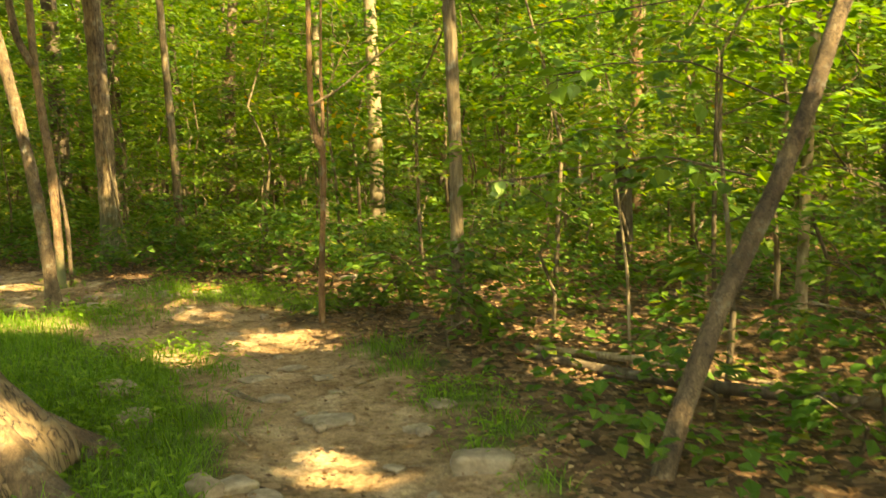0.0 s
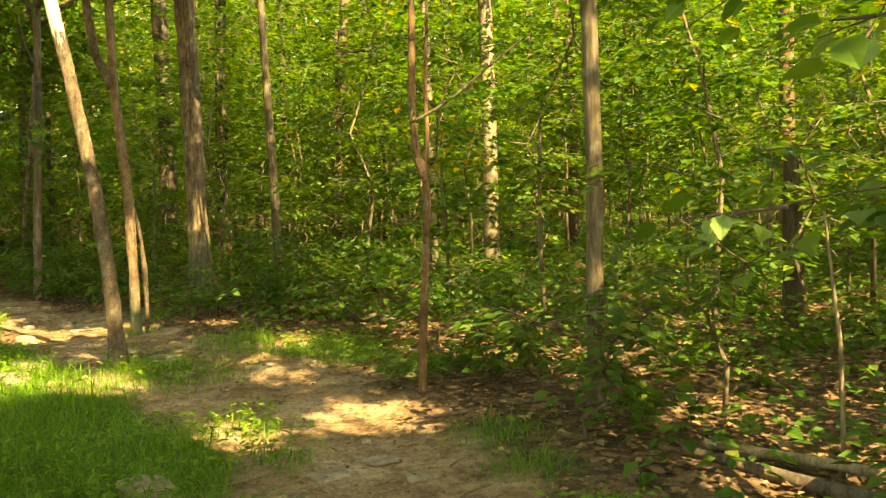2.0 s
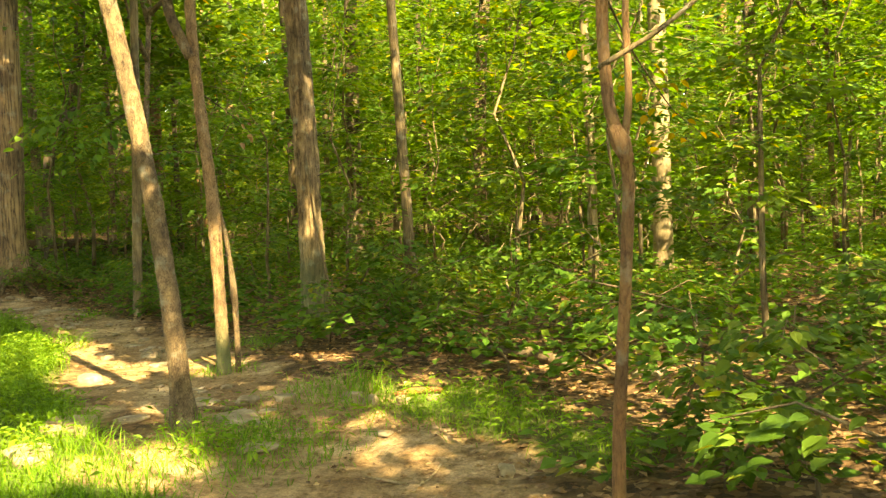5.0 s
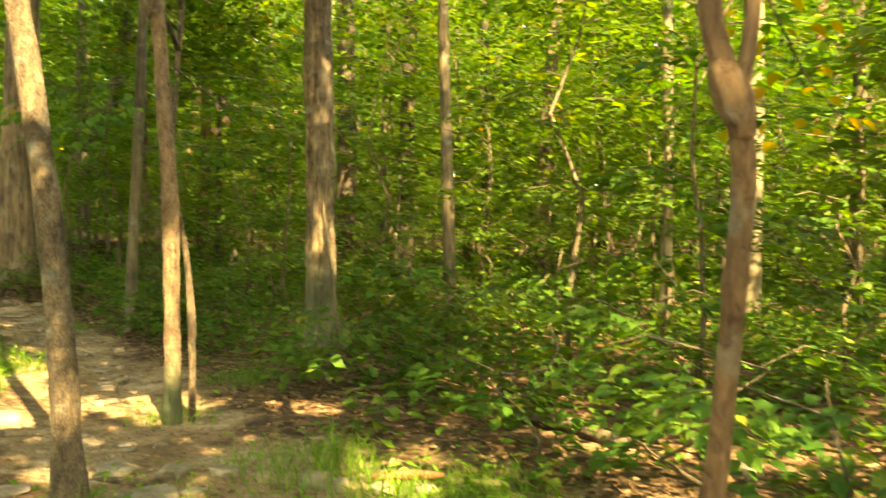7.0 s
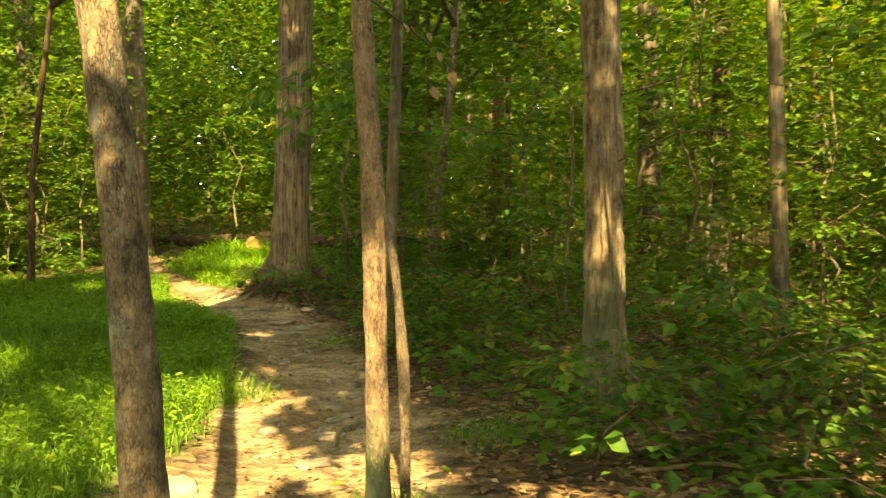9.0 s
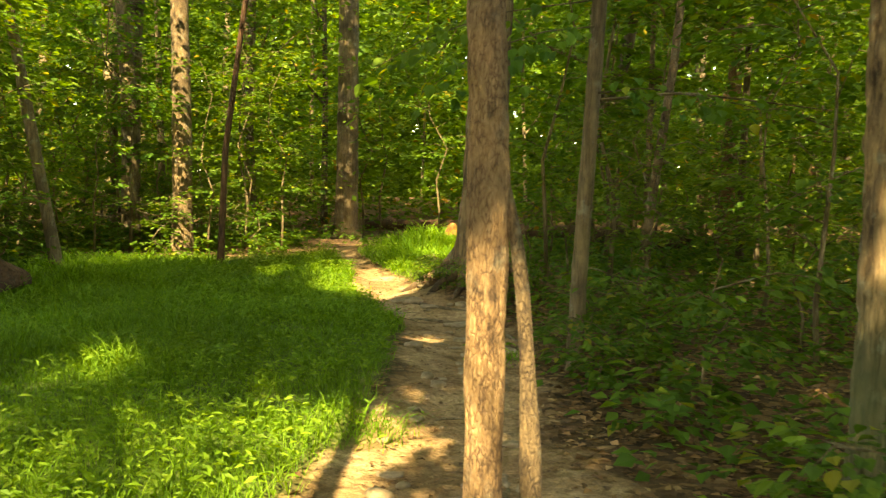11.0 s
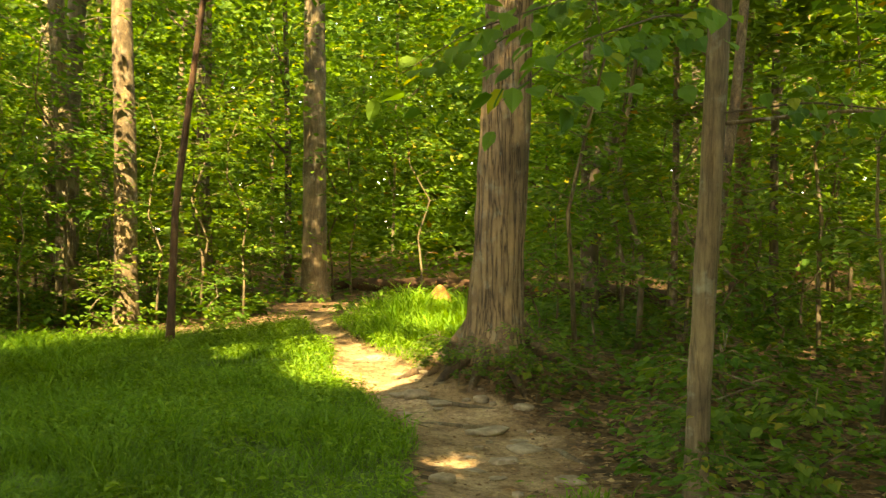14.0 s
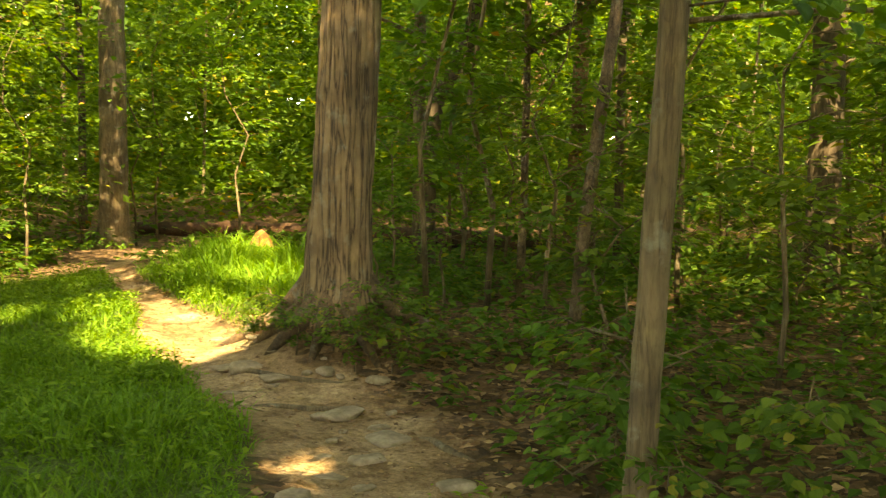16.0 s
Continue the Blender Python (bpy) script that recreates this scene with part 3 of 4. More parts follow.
def limb_on(ob, origin, points, radii, bark, name="limb", rough=0.05, sides=10, label="", ridges=0.0):
    v, f = tube(points, radii, sides, rough, 3, ridges, 0.03 if ridges else 0.05)
    return part(name, mesh_from(name, v - np.array(origin), f, bark), ob, label)


tree_a, _, o_a = tree("leaning_tree", [(-4.32, 9.3, 0), (-4.385, 9.31, 0.7), (-4.46, 9.315, 1.3), (-4.56, 9.31, 1.92), (-4.69, 9.28, 2.65), (-4.81, 9.23, 3.3), (-4.97, 9.13, 4.6)], 0.063, BARK_TAN,
                      "slender leaning tree with flaky tan bark beside the trail", 11, 11, 6.0, 2.2, 1500, 0.3, 1.6, 56, 0.05, 0.07, 0.02, flake=0.035)
# pale sleeve over the upper trunk; its sunlit white is put into the colour
limb_on(tree_a, o_a, [(-4.7, 9.278, 2.68), (-4.75, 9.255, 2.97), (-4.81, 9.23, 3.3), (-4.88, 9.187, 3.85), (-4.97, 9.13, 4.6)], [0.045, 0.058, 0.057, 0.055, 0.052], SUNLIT_PALE_STEM, "peeled_stem", 0.03, 20, "smooth pale upper stem coloured white as if in full sun")
tree_b, stem_b, o_b = tree("forked_tree", [(-4.928, 10.795, 0), (-4.94, 10.795, 0.8), (-4.97, 10.815, 1.5), (-5.11, 10.855, 2.7)], 0.052, BARK_MOSS,
                           "slender tree with tan bark, a mossy foot and a high fork", 12, 10, 5.5, 2.0, 1400, 0.3, 1.15, 56, 0.05, 0.06, 0.02, flake=0.04)
limb_on(tree_b, o_b, [(-5.12, 10.83, 2.7), (-5.28, 10.8, 3.05), (-5.36, 10.78, 3.7), (-5.4, 10.8, 5.5)], [0.045, 0.045, 0.04, 0.02], BARK_TAN)
limb_on(tree_b, o_b, [(-4.845, 10.88, gz(-4.86, 10.87) - 0.1), (-4.845, 10.885, 0.45), (-4.85, 10.88, 0.75), (-4.875, 10.88, 1.0), (-4.9, 10.87, 1.25), (-4.95, 10.84, 1.5)], [0.027, 0.024, 0.031, 0.02, 0.022, 0.01], BARK_TAN, "side_stem", 0.12,
        label="thin tan stem grown against the trunk")
tree_c, _, o_c = tree("tall_tree", [(-5.34, 13.41, 0), (-5.34, 13.41, 1.5), (-5.42, 13.41, 4), (-5.51, 13.41, 7)], 0.135, BARK_SHAG, "tall straight tree with peeling tan bark among low plants", 13, 19, 8, 3.2, 1500, 0.34, 1.25, 56, 0.08, 0.05, 0.025, flake=0.04)
limb_on(tree_c, o_c, [(-5.0, 13.2, 0.05), (-5.1, 13.27, 0.6), (-5.2, 13.28, 1.2), (-5.3, 13.27, 2.0)], [0.02, 0.02, 0.015, 0.01], BARK_GREY, "vine")
limb_on(tree_c, o_c, [(-5.22, 13.38, 1.75), (-4.8, 13.5, 1.95), (-4.4, 13.7, 1.9), (-4.05, 13.8, 1.75)], [0.006, 0.005, 0.004, 0.002], BARK_DARK, "dead_branch", 0.1, 6, "bare grey dead branch")
limb_on(tree_c, o_c, [(-5.22, 13.42, 2.2), (-4.75, 13.7, 2.35), (-4.2, 14.0, 2.2), (-3.8, 14.1, 2.0)], [0.006, 0.004, 0.003, 0.002], BARK_DARK, "dead_branch", 0.1, 6, "bare grey dead branch")
tree("thin_tree", [(-5.3, 16.6, 0), (-5.35, 16.6, 1.5), (-5.5, 16.6, 5)], 0.08, BARK_GREY, "thin straight grey-brown tree deep in the undergrowth", 14, 13, 6, 2.2, 900)
tree_k, stem_k, o_k = tree("crooked_tree", [(-1.36, 8.25, 0), (-1.34, 8.2, 0.5), (-1.29, 8.1, 1.0), (-1.25, 8.0, 1.5), (-1.27, 7.97, 1.68), (-1.3, 7.97, 1.73), (-1.325, 7.98, 1.82), (-1.345, 8.0, 2.1), (-1.34, 8.0, 2.6), (-1.31, 8.0, 4.0)], 0.029, BARK_RED,
                           "thin crooked reddish tree with a knotted bend at the fork", 15, 7, 4.2, 1.5, 420, 0.24, 1.15, 24, 0.04, 0.06, 0.03)
limb_on(tree_k, o_k, [(-1.36, 7.97, 1.98), (-1.1, 8.0, 2.12), (-0.7, 8.05, 2.45), (-0.5, 8.1, 2.6)], [0.012, 0.01, 0.008, 0.004], BARK_GREY, "twig", 0, 6)
v, f = tube([(-1.25, 7.975, 1.58), (-1.26, 7.97, 1.62), (-1.275, 7.965, 1.66), (-1.29, 7.965, 1.7), (-1.31, 7.97, 1.735)], [0.024, 0.034, 0.04, 0.034, 0.02], 28, 0.5, 5, 0.16, 0.008)
limb_on(tree_k, o_k, [(-1.27, 7.97, 1.66), (-1.25, 7.985, 1.72), (-1.24, 7.995, 1.85), (-1.25, 8.0, 2.2), (-1.22, 8.05, 3.2)], [0.02, 0.018, 0.016, 0.015, 0.008], BARK_RED, "side_stem")
part("knot", mesh_from("knot", v - o_k, f, BARK_RED), tree_k, "swollen grey-brown burl")
tree("upright_tree", [(-0.1, 7.95, 0), (-0.09, 7.95, 1.6), (-0.15, 7.95, 4)], 0.058, BARK_GREY, "straight tree with furrowed grey-brown bark at the trail edge", 16, 13, 6, 2.2, 800, 0.32, 1.2, 28, 0.07, 0.04, 0.05)
tree("tall_tree", [(-1.9, 18.9, 0), (-1.9, 18.9, 3), (-2.0, 18.9, 7)], 0.15, BARK_PALE, "tall pale-barked tree deep in the woods", 17, 18, 8, 3, 1400)
tree("thin_tree", [(-2.9, 18.2, 0), (-2.9, 18.2, 2), (-3.0, 18.2, 6)], 0.08, BARK_PALE, "thin pale tree deep in the woods", 18, 13, 7, 2, 700)
tree_g, _, o_g = tree("young_tree", [(-8.3, 14.28, 0), (-8.29, 14.28, 0.6), (-8.26, 14.29, 1.3), (-8.2, 14.31, 2.6), (-8.15, 14.32, 4)], 0.06, BARK_GREY, "young tree with pale grey cracked bark beside the trail", 19, 11, 5.5, 2.0, 700, 0.3, 1.2, 32, 0.09, 0.04, 0.035)
limb_on(tree_g, o_g, [(-8.18, 14.34, 2.15), (-7.7, 14.7, 2.2), (-7.2, 15.0, 2.12), (-6.8, 15.2, 2.05)], [0.012, 0.01, 0.007, 0.003], BARK_GREY, "branch", 0, 6)
# oak crown thickened overhead to shade the far log
tree_f, stem_f, o_f = tree("oak_tree", [(*OAK, 0), (OAK[0] + 0.03, OAK[1], 1.2), (OAK[0] + 0.1, OAK[1] + 0.05, 3), (OAK[0] + 0.15, OAK[1] + 0.1, 6)], 0.25, BARK_OAK, "large oak with deeply furrowed bark and spreading roots", 20, 21, 8, 4.2, 4200, 0.36, 1.55, 64, 0.075, 0.05, 0.04)
for k, (a, l) in enumerate(((2.9, 1.2), (3.75, 1.15), (4.2, 0.8), (4.75, 0.85), (5.3, 0.9), (5.85, 1.1), (0.55, 1.3), (1.5, 0.9))):
    c, s = math.cos(a), math.sin(a)
    line = [(OAK[0] + c * d * l, OAK[1] + s * d * l, gz(OAK[0] + c * d * l, OAK[1] + s * d * l) + h) for d, h in ((0.1, 0.5), (0.22, 0.25), (0.4, 0.1), (0.7, 0.04), (0.88, 0.0), (1.0, -0.06))]
    limb_on(tree_f, o_f, line, [0.1, 0.1, 0.075, 0.05, 0.03, 0.012], BARK_ROOT, "root", 0.22, 14)
tree("tall_tree", [(-25.4, 21.7, 0), (-25.4, 21.7, 3), (-25.5, 21.7, 8)], 0.31, BARK_GREY, "tall grey tree standing beside the far trail", 21, 21, 9, 3.8, 1600, 0.38, 1.5, 32, 0.05)
tree("dark_tree", [(-16.6, 22.3, 0), (-16.6, 22.3, 1.6), (-16.5, 22.35, 2.9), (-16.1, 22.7, 3.9), (-15.8, 22.9, 6)], 0.14, BARK_DARK, "dark crooked tree behind the oak", 22, 12, 6, 2.4, 800)
tree("tall_tree", [(-20.5, 15.4, 0), (-20.6, 15.4, 3), (-20.7, 15.3, 7)], 0.2, BARK_TAN, "tall tree with blotched tan bark beyond the grass", 23, 18, 8, 3, 1300)
tree("thin_tree", [(-17.4, 14.95, 0), (-17.35, 15.0, 2), (-17.2, 15.2, 4), (-17.0, 15.4, 6)], 0.055, BARK_BROWN, "thin reddish tree beyond the grass", 24, 11, 6, 1.8, 600)
tree("tall_tree", [(-16.95, 10.75, 0), (-17.1, 10.5, 2.0), (-17.3, 10.2, 3.4), (-17.7, 9.9, 6)], 0.13, BARK_TAN, "tree with sunlit tan bark beyond the grass", 25, 14, 6, 2.6, 900)
# height and crown enlarged out of view to shade the far grey trunk
tree("thin_tree", [(-17.5, 12.5, 0), (-17.75, 12.2, 2.0), (-18.0, 11.9, 4), (-18.2, 11.8, 6)], 0.09, BARK_GREY, "thin curved grey tree beyond the grass", 26, 17, 7, 3, 1500)
tree("tall_tree", [(-22.5, 15.0, 0), (-22.7, 15.0, 3), (-23.2, 14.9, 7)], 0.18, BARK_GREY, "leaning grey tree in the woods beyond the grass", 27, 17, 8, 3, 1200)
tree("broad_tree", [(-14.65, 10.75, 0), (-14.83, 10.45, 1.0), (-15.02, 10.1, 2), (-15.3, 9.7, 4), (-15.5, 9.4, 6)], 0.5, BARK_BROWN, "broad dark reddish-brown leaning tree with a flared foot in the grass", 28, 20, 9, 4, 450, 0.38, 1.7, 48, 0.08, 0.06, 0.06)
big, _, o_big = tree("broad_tree", [(*BIG_LEFT, 0), (BIG_LEFT[0] - 0.15, BIG_LEFT[1], 0.8), (BIG_LEFT[0] - 0.55, BIG_LEFT[1] - 0.03, 2), (BIG_LEFT[0] - 1.1, BIG_LEFT[1] - 0.05, 4), (BIG_LEFT[0] - 1.4, BIG_LEFT[1], 6)], 0.31, BARK_OAK, "broad tree with a wide flared foot beside the trail", 29, 20, 9, 4, 1700, 0.38, 2.25, 72, 0.07, 0.05, 0.03, fall=0.36)
for k, (a, l) in enumerate(((-0.3, 1.05), (-1.3, 0.95), (0.7, 1.0))):
    c, s = math.cos(a), math.sin(a)
    line = [(BIG_LEFT[0] + c * d * l, BIG_LEFT[1] + s * d * l, gz(BIG_LEFT[0] + c * d * l, BIG_LEFT[1] + s * d * l) + h) for d, h in ((0.25, 0.35), (0.45, 0.2), (0.68, 0.07), (0.88, 0.0), (1.0, -0.06))]
    limb_on(big, o_big, line, [0.12, 0.12, 0.1, 0.07, 0.03], BARK_ROOT, "root", 0.12, 48, ridges=0.07)
# high crown made up out of view to shade the trail ahead
tree_q, _, o_q = tree("leaning_tree", [(0.9, 4.35, 0), (1.2, 4.62, 0.55), (1.62, 4.83, 1.3), (1.83, 4.92, 1.75), (2.06, 5.0, 2.4), (2.35, 5.2, 3.4)], 0.05, BARK_TAN, "leaning tree with rough tan bark at the trail edge", 30, 16, 9, 3.0, 1500, 0.3, 1.2, 44, 0.06, 0.08, 0.025, flake=0.03)
tree("thin_tree", [(3.0, 8.3, 0), (3.05, 8.3, 1.5), (3.2, 8.35, 4)], 0.05, BARK_PALE, "thin pale straight tree in the underwood", 31, 10, 5.5, 1.8, 500)
tree("tall_tree", [(4.3, 9.2, 0), (4.35, 9.2, 2), (4.4, 9.2, 6)], 0.2, BARK_TAN, "tall thick tree with tan bark in the underwood", 32, 18, 8, 3, 1300)
tree("tall_tree", [(4.6, 8.3, 0), (4.65, 8.3, 2), (4.7, 8.3, 6)], 0.2, BARK_DARK, "tall dark tree in the underwood", 33, 18, 8, 3, 1300)
tree("thin_tree", [(-10.8, 17.7, 0), (-10.75, 17.75, 1.2), (-10.55, 17.85, 3), (-10.4, 17.9, 5)], 0.06, BARK_TAN, "thin leaning tan tree in the underwood", 34, 9, 5, 1.6, 450)
tree("tall_tree", [(-11.0, 24.5, 0), (-11.0, 24.5, 3), (-11.1, 24.5, 7)], 0.24, BARK_DARK, "tall dark tree deep in the woods", 35, 19, 8, 3.4, 1400)
tree("tall_tree", [(-9.2, 23.8, 0), (-9.2, 23.8, 3), (-9.1, 23.8, 7)], 0.18, BARK_DARK, "tall dark tree deep in the woods", 36, 18, 8, 3, 1300)
# added out of view: its dense crown shades the broad tree and the grass
tree("forest_tree", [(-8.8, 6.3, 0), (-8.8, 6.3, 2), (-8.9, 6.3, 4)], 0.1, BARK_GREY, "leafy grey tree standing in the grass", 38, 10, 4.5, 2.6, 3600, 0.3)

# the rest of the woods, spaced by chance
CAM_XY = np.array([(-0.0, 0.0), (-0.25, 2.1), (-0.7, 3.8), (-1.1, 5.8), (-1.8, 7.4), (-2.6, 8.9), (-4.0, 9.8), (-5.0, 10.1), (-6.0, 10.7), (-6.6, 11.1)])
NAMED = [(-4.4, 9.3), (-5, 10.8), (-5.3, 13.5), (-5.3, 16.6), (-1.3, 8.1), (-0.1, 8), (-1.9, 18.9), (-8.3, 14.3), OAK, (-25, 21.7), (-16.6, 22.3), (-20.5, 15.4), (-13, 10.5), BIG_LEFT, (1.3, 4.6), (4.4, 8.7), (-11, 24.5), (-9.2, 23.8), (-17.3, 11.5)]
placed = list(NAMED)
wr = np.random.default_rng(41)
BARKS = [BARK_GREY, BARK_GREY, BARK_TAN, BARK_RED, BARK_PALE, BARK_DARK]
KINDS = {BARK_GREY.name: "grey", BARK_TAN.name: "tan", BARK_RED.name: "reddish", BARK_PALE.name: "pale", BARK_DARK.name: "dark"}
made = 0
while made < 199:
    x, y = wr.uniform(-50, 22), wr.uniform(-16, 52)
    dcam = np.hypot(CAM_XY[:, 0] - x, CAM_XY[:, 1] - y).min()
    if dcam > 40 or math.hypot(x + 6, y - 10) > 42:
        continue
    ahead = y > -1 and not (x > 3 and y < 5)
    if ahead and dcam < 10.5:
        continue
    if dcam < 2.6 or abs(trail_side(np.array([x]), np.array([y]))[1][0]) < 1.7:
        continue
    if min(math.hypot(x - a, y - b) for a, b in placed) < 2.5:
        continue
    if ahead and grass_mask(np.array([x]), np.array([y]))[0] > 0.3:
        continue
    placed.append((x, y))
    made += 1
    thick = wr.random() ** 2
    bark = BARKS[wr.integers(0, len(BARKS))]
    rad = 0.05 + 0.17 * thick
    h = 10 + 9 * thick + wr.random() * 2
    lean = wr.normal(0, 0.12, 4)
    tree("forest_tree", [(x, y, 0), (x + lean[0] * 0.5, y + lean[1] * 0.5, 1.8), (x + lean[0] + lean[2], y + lean[1] + lean[3], 4.5)], rad, bark,
         ("stout " if thick > 0.4 else "slender ") + KINDS[bark.name] + "-barked tree in the surrounding woods", 100 + made, h, 4.0 + 3 * thick, 2.0 + 1.6 * thick, 250 if x < -8 and y < 13 else 800, 0.36, 1.25, 10, 0, 0.04, 0.5, limbs=5)


# ---- saplings ----
def sapling(name, height, leaf, per, label, seed, spread=1.1, low=0.25, mat=None, wide=0.33, broad=False):
    """A young tree: a thin stem and level sprays of leaves in tiers."""
    r = np.random.default_rng(seed)
    ob = thing(name, 0, 0, -50, label, "sapling", "saplings of the understory")
    pts = np.array([(0, 0, -0.08)] + [(r.normal(0, 0.05) * k, r.normal(0, 0.05) * k, height * k / 6) for k in range(1, 7)])
    v, f = tube(pts, np.linspace(0.012 + 0.004 * height, 0.004, 7), 6, 0, 0)
    part("stem", mesh_from("stem", v, f, BARK_GREY), ob)
    wood, blade = Soup(), Soup()
    tiers = int(4 + height * 2.6)
    for k in range(tiers):
        t = low + (1 - low) * (k + r.random()) / tiers
        z = t * height
        base = np.array([np.interp(z, pts[:, 2], pts[:, 0]), np.interp(z, pts[:, 2], pts[:, 1]), z])
        a = k * 2.4 + r.normal(0, 0.4)
        length = spread * (0.35 + 0.75 * math.sin(math.pi * min(1, 0.25 + 0.75 * (1 - t) + 0.2))) * (0.7 + 0.5 * r.random())
        out = np.array([math.cos(a), math.sin(a), 0.25 + r.normal(0, 0.12)])
        end = base + out * length
        v, f = tube([base, base + out * length * 0.5 + (0, 0, 0.04), end - (0, 0, 0.08)], [0.007, 0.005, 0.002], 4)
        wood.add(v, f)
        n = int(per * 0.85 * (0.5 + length))
        s = r.random(n) ** 0.7
        side = np.array([-math.sin(a), math.cos(a), 0])
        off = r.normal(0, 1, n) * 0.3 * length * (0.25 + np.sin(s * 2.6))
        pos = base + s[:, None] * (out * length) + off[:, None] * side + np.stack([0 * s, 0 * s, r.normal(0, 0.045, n) - 0.12 * np.abs(off) - 0.1 * s * s], 1)
        way = out[None, :] * (0.6 + 0.5 * r.random(n))[:, None] + side[None, :] * (np.sign(off) * (0.3 + 0.7 * r.random(n)))[:, None]
        way[:, 2] = r.normal(-0.15, 0.22, n)
        v, f = leaves(pos, way, level_normals(n, 0.28, r), leaf * (0.7 + 0.64 * r.random(n)), wide, broad)
        blade.add(v, f)
    tagged(part("twigwork", wood.mesh("twigwork", BARK_GREY), ob), kind="stuff")
    part("crown", blade.mesh("crown", mat or LEAF, False), ob)
    return ob


PROTO = [sapling("sapling", 2.2, 0.1, 55, "small leafy sapling among the undergrowth", 51, 0.7),
         sapling("sapling", 3.4, 0.11, 62, "leafy understory sapling with level branches", 52, 1.0),
         sapling("sapling", 4.6, 0.115, 62, "tall leafy understory sapling with level branches", 53, 1.2),
         sapling("sapling", 6.0, 0.13, 60, "tall slender understory sapling with thin foliage", 54, 1.4),
         sapling("shrub", 1.2, 0.1, 70, "low leafy shrub on the forest floor", 55, 0.6, 0.15, LEAF_LOW),
         sapling("shrub", 0.8, 0.08, 60, "low broad-leaved shrub on the forest floor", 56, 0.55, 0.2, LEAF_LOW, 0.36, True)]
PROTO.append(sapling("shrub", 1.1, 0.085, 62, "low leafy green shrub beside the trail", 58, 0.6, 0.12, LEAF_LOW, 0.34, True))
BIG_LEAVED = sapling("sapling", 3.0, 0.17, 16, "sapling with large pale green leaves beside the trail", 57, 0.9, 0.3, LEAF, 0.38, True)


def plant(proto, x, y, scale=1.0, turn=0.0):
    return copy_thing(proto, pose(x, y, gz(x, y), 0, 0, turn) @ Matrix.Diagonal((scale, scale, scale, 1)))


HAND = [(1, 1.7, 6.0, 1.0), (1, 2.4, 7.2, 1.1), (2, 0.9, 9.6, 1.0), (0, 0.7, 7.6, 0.9), (4, 0.1, 7.5, 0.9), (4, -0.5, 8.3, 0.8), (5, 1.5, 5.6, 0.9), (0, 2.3, 5.0, 0.8), (4, -2.0, 11.6, 1.0), (4, -2.9, 12.6, 1.0),
        (5, -1.6, 10.3, 1.0), (4, -3.9, 12.5, 0.9), (2, -0.6, 11.6, 1.0), (2, -3.2, 14.2, 1.0), (1, -1.9, 13.0, 1.1), (5, -4.5, 11.95, 0.8), (4, -6.6, 13.8, 0.9), (1, -7.0, 15.5, 1.0), (4, -7.6, 14.4, 0.7), (5, -8.9, 15.2, 0.9), (0, -10.2, 17.2, 1.0),
        (1, -9.0, 17.6, 1.0), (2, -6.6, 17.2, 1.0), (4, -9.4, 15.9, 0.8), (5, -7.5, 13.6, 0.6), (5, 2.05, 4.75, 1.0), (5, -0.15, 7.0, 1.0), (5, -11.8, 15.85, 0.45), (5, -12.35, 15.75, 0.5), (4, -12.75, 15.95, 0.35), (4, -12.0, 15.65, 0.4), (4, -11.45, 15.75, 0.4), (5, -12.6, 15.75, 0.35),
        (4, -11.5, 16.2, 0.5), (5, -11.2, 15.9, 0.5), (4, -3.3, 11.9, 0.8), (5, -2.5, 10.9, 0.8), (5, -8.0, 14.1, 0.6), (5, -8.7, 14.6, 0.7), (4, -1.0, 9.0, 0.8), (5, -0.9, 8.5, 0.8), (2, -19.9, 21.0, 0.9)]
for k, x, y, s in HAND:
    plant(PROTO[6 if k == 4 else k], x, y, s, x * 97)
made = 0
sr = np.random.default_rng(43)
spots = [(x, y) for _, x, y, _ in HAND]
for _ in range(30000):
    if made >= 370:
        break
    x, y = sr.uniform(-36, 14), sr.uniform(3, 38)
    d = np.hypot(CAM_XY[:, 0] - x, CAM_XY[:, 1] - y).min()
    if d > 24 or d < 2.8:
        continue
    ratio, side = trail_side(np.array([x]), np.array([y]))
    if -1.7 < side[0] < 1.2 or math.hypot(x + 21.5, y - 22.0) < 4.2 or grass_mask(np.array([x]), np.array([y]))[0] > 0.15:
        continue
    if x < 1.5 and side[0] > 0 and y < 9:
        continue
    if min((math.hypot(x - a, y - b) for a, b in spots), default=9) < 0.95:
        continue
    k = int(sr.choice([0, 1, 2, 3, 4, 5], p=[0.16, 0.2, 0.24, 0.2, 0.12, 0.08]))
    if d < 5.5:
        k = int(sr.choice([0, 4, 5]))
    column = np.array([(x, y, z) for z in np.linspace(0.3, (2.2, 3.4, 4.6, 6, 1.2, 0.8)[k], 6)])
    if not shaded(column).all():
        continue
    spots.append((x, y))
    made += 1
    plant(PROTO[k], x, y, 0.8 + 0.45 * sr.random(), sr.uniform(0, 360))
for _ in range(4000):
    if made >= 520:
        break
    x, y = sr.uniform(-25, -13), sr.uniform(7.5, 18.5)
    ratio, side = trail_side(np.array([x]), np.array([y]))
    if side[0] < 1.6 or grass_mask(np.array([x]), np.array([y]))[0] > 0.1 or math.hypot(x + 14.65, y - 10.75) < 1.6 or math.hypot(x + 12.2, y - 10.2) < 2.2 or min(math.hypot(x - c, y - e) for c, e in spots) < 0.7:
        continue
    spots.append((x, y))
    made += 1
    plant(PROTO[int(sr.choice([0, 4, 5, 1]))], x, y, 0.8 + 0.5 * sr.random(), sr.uniform(0, 360))
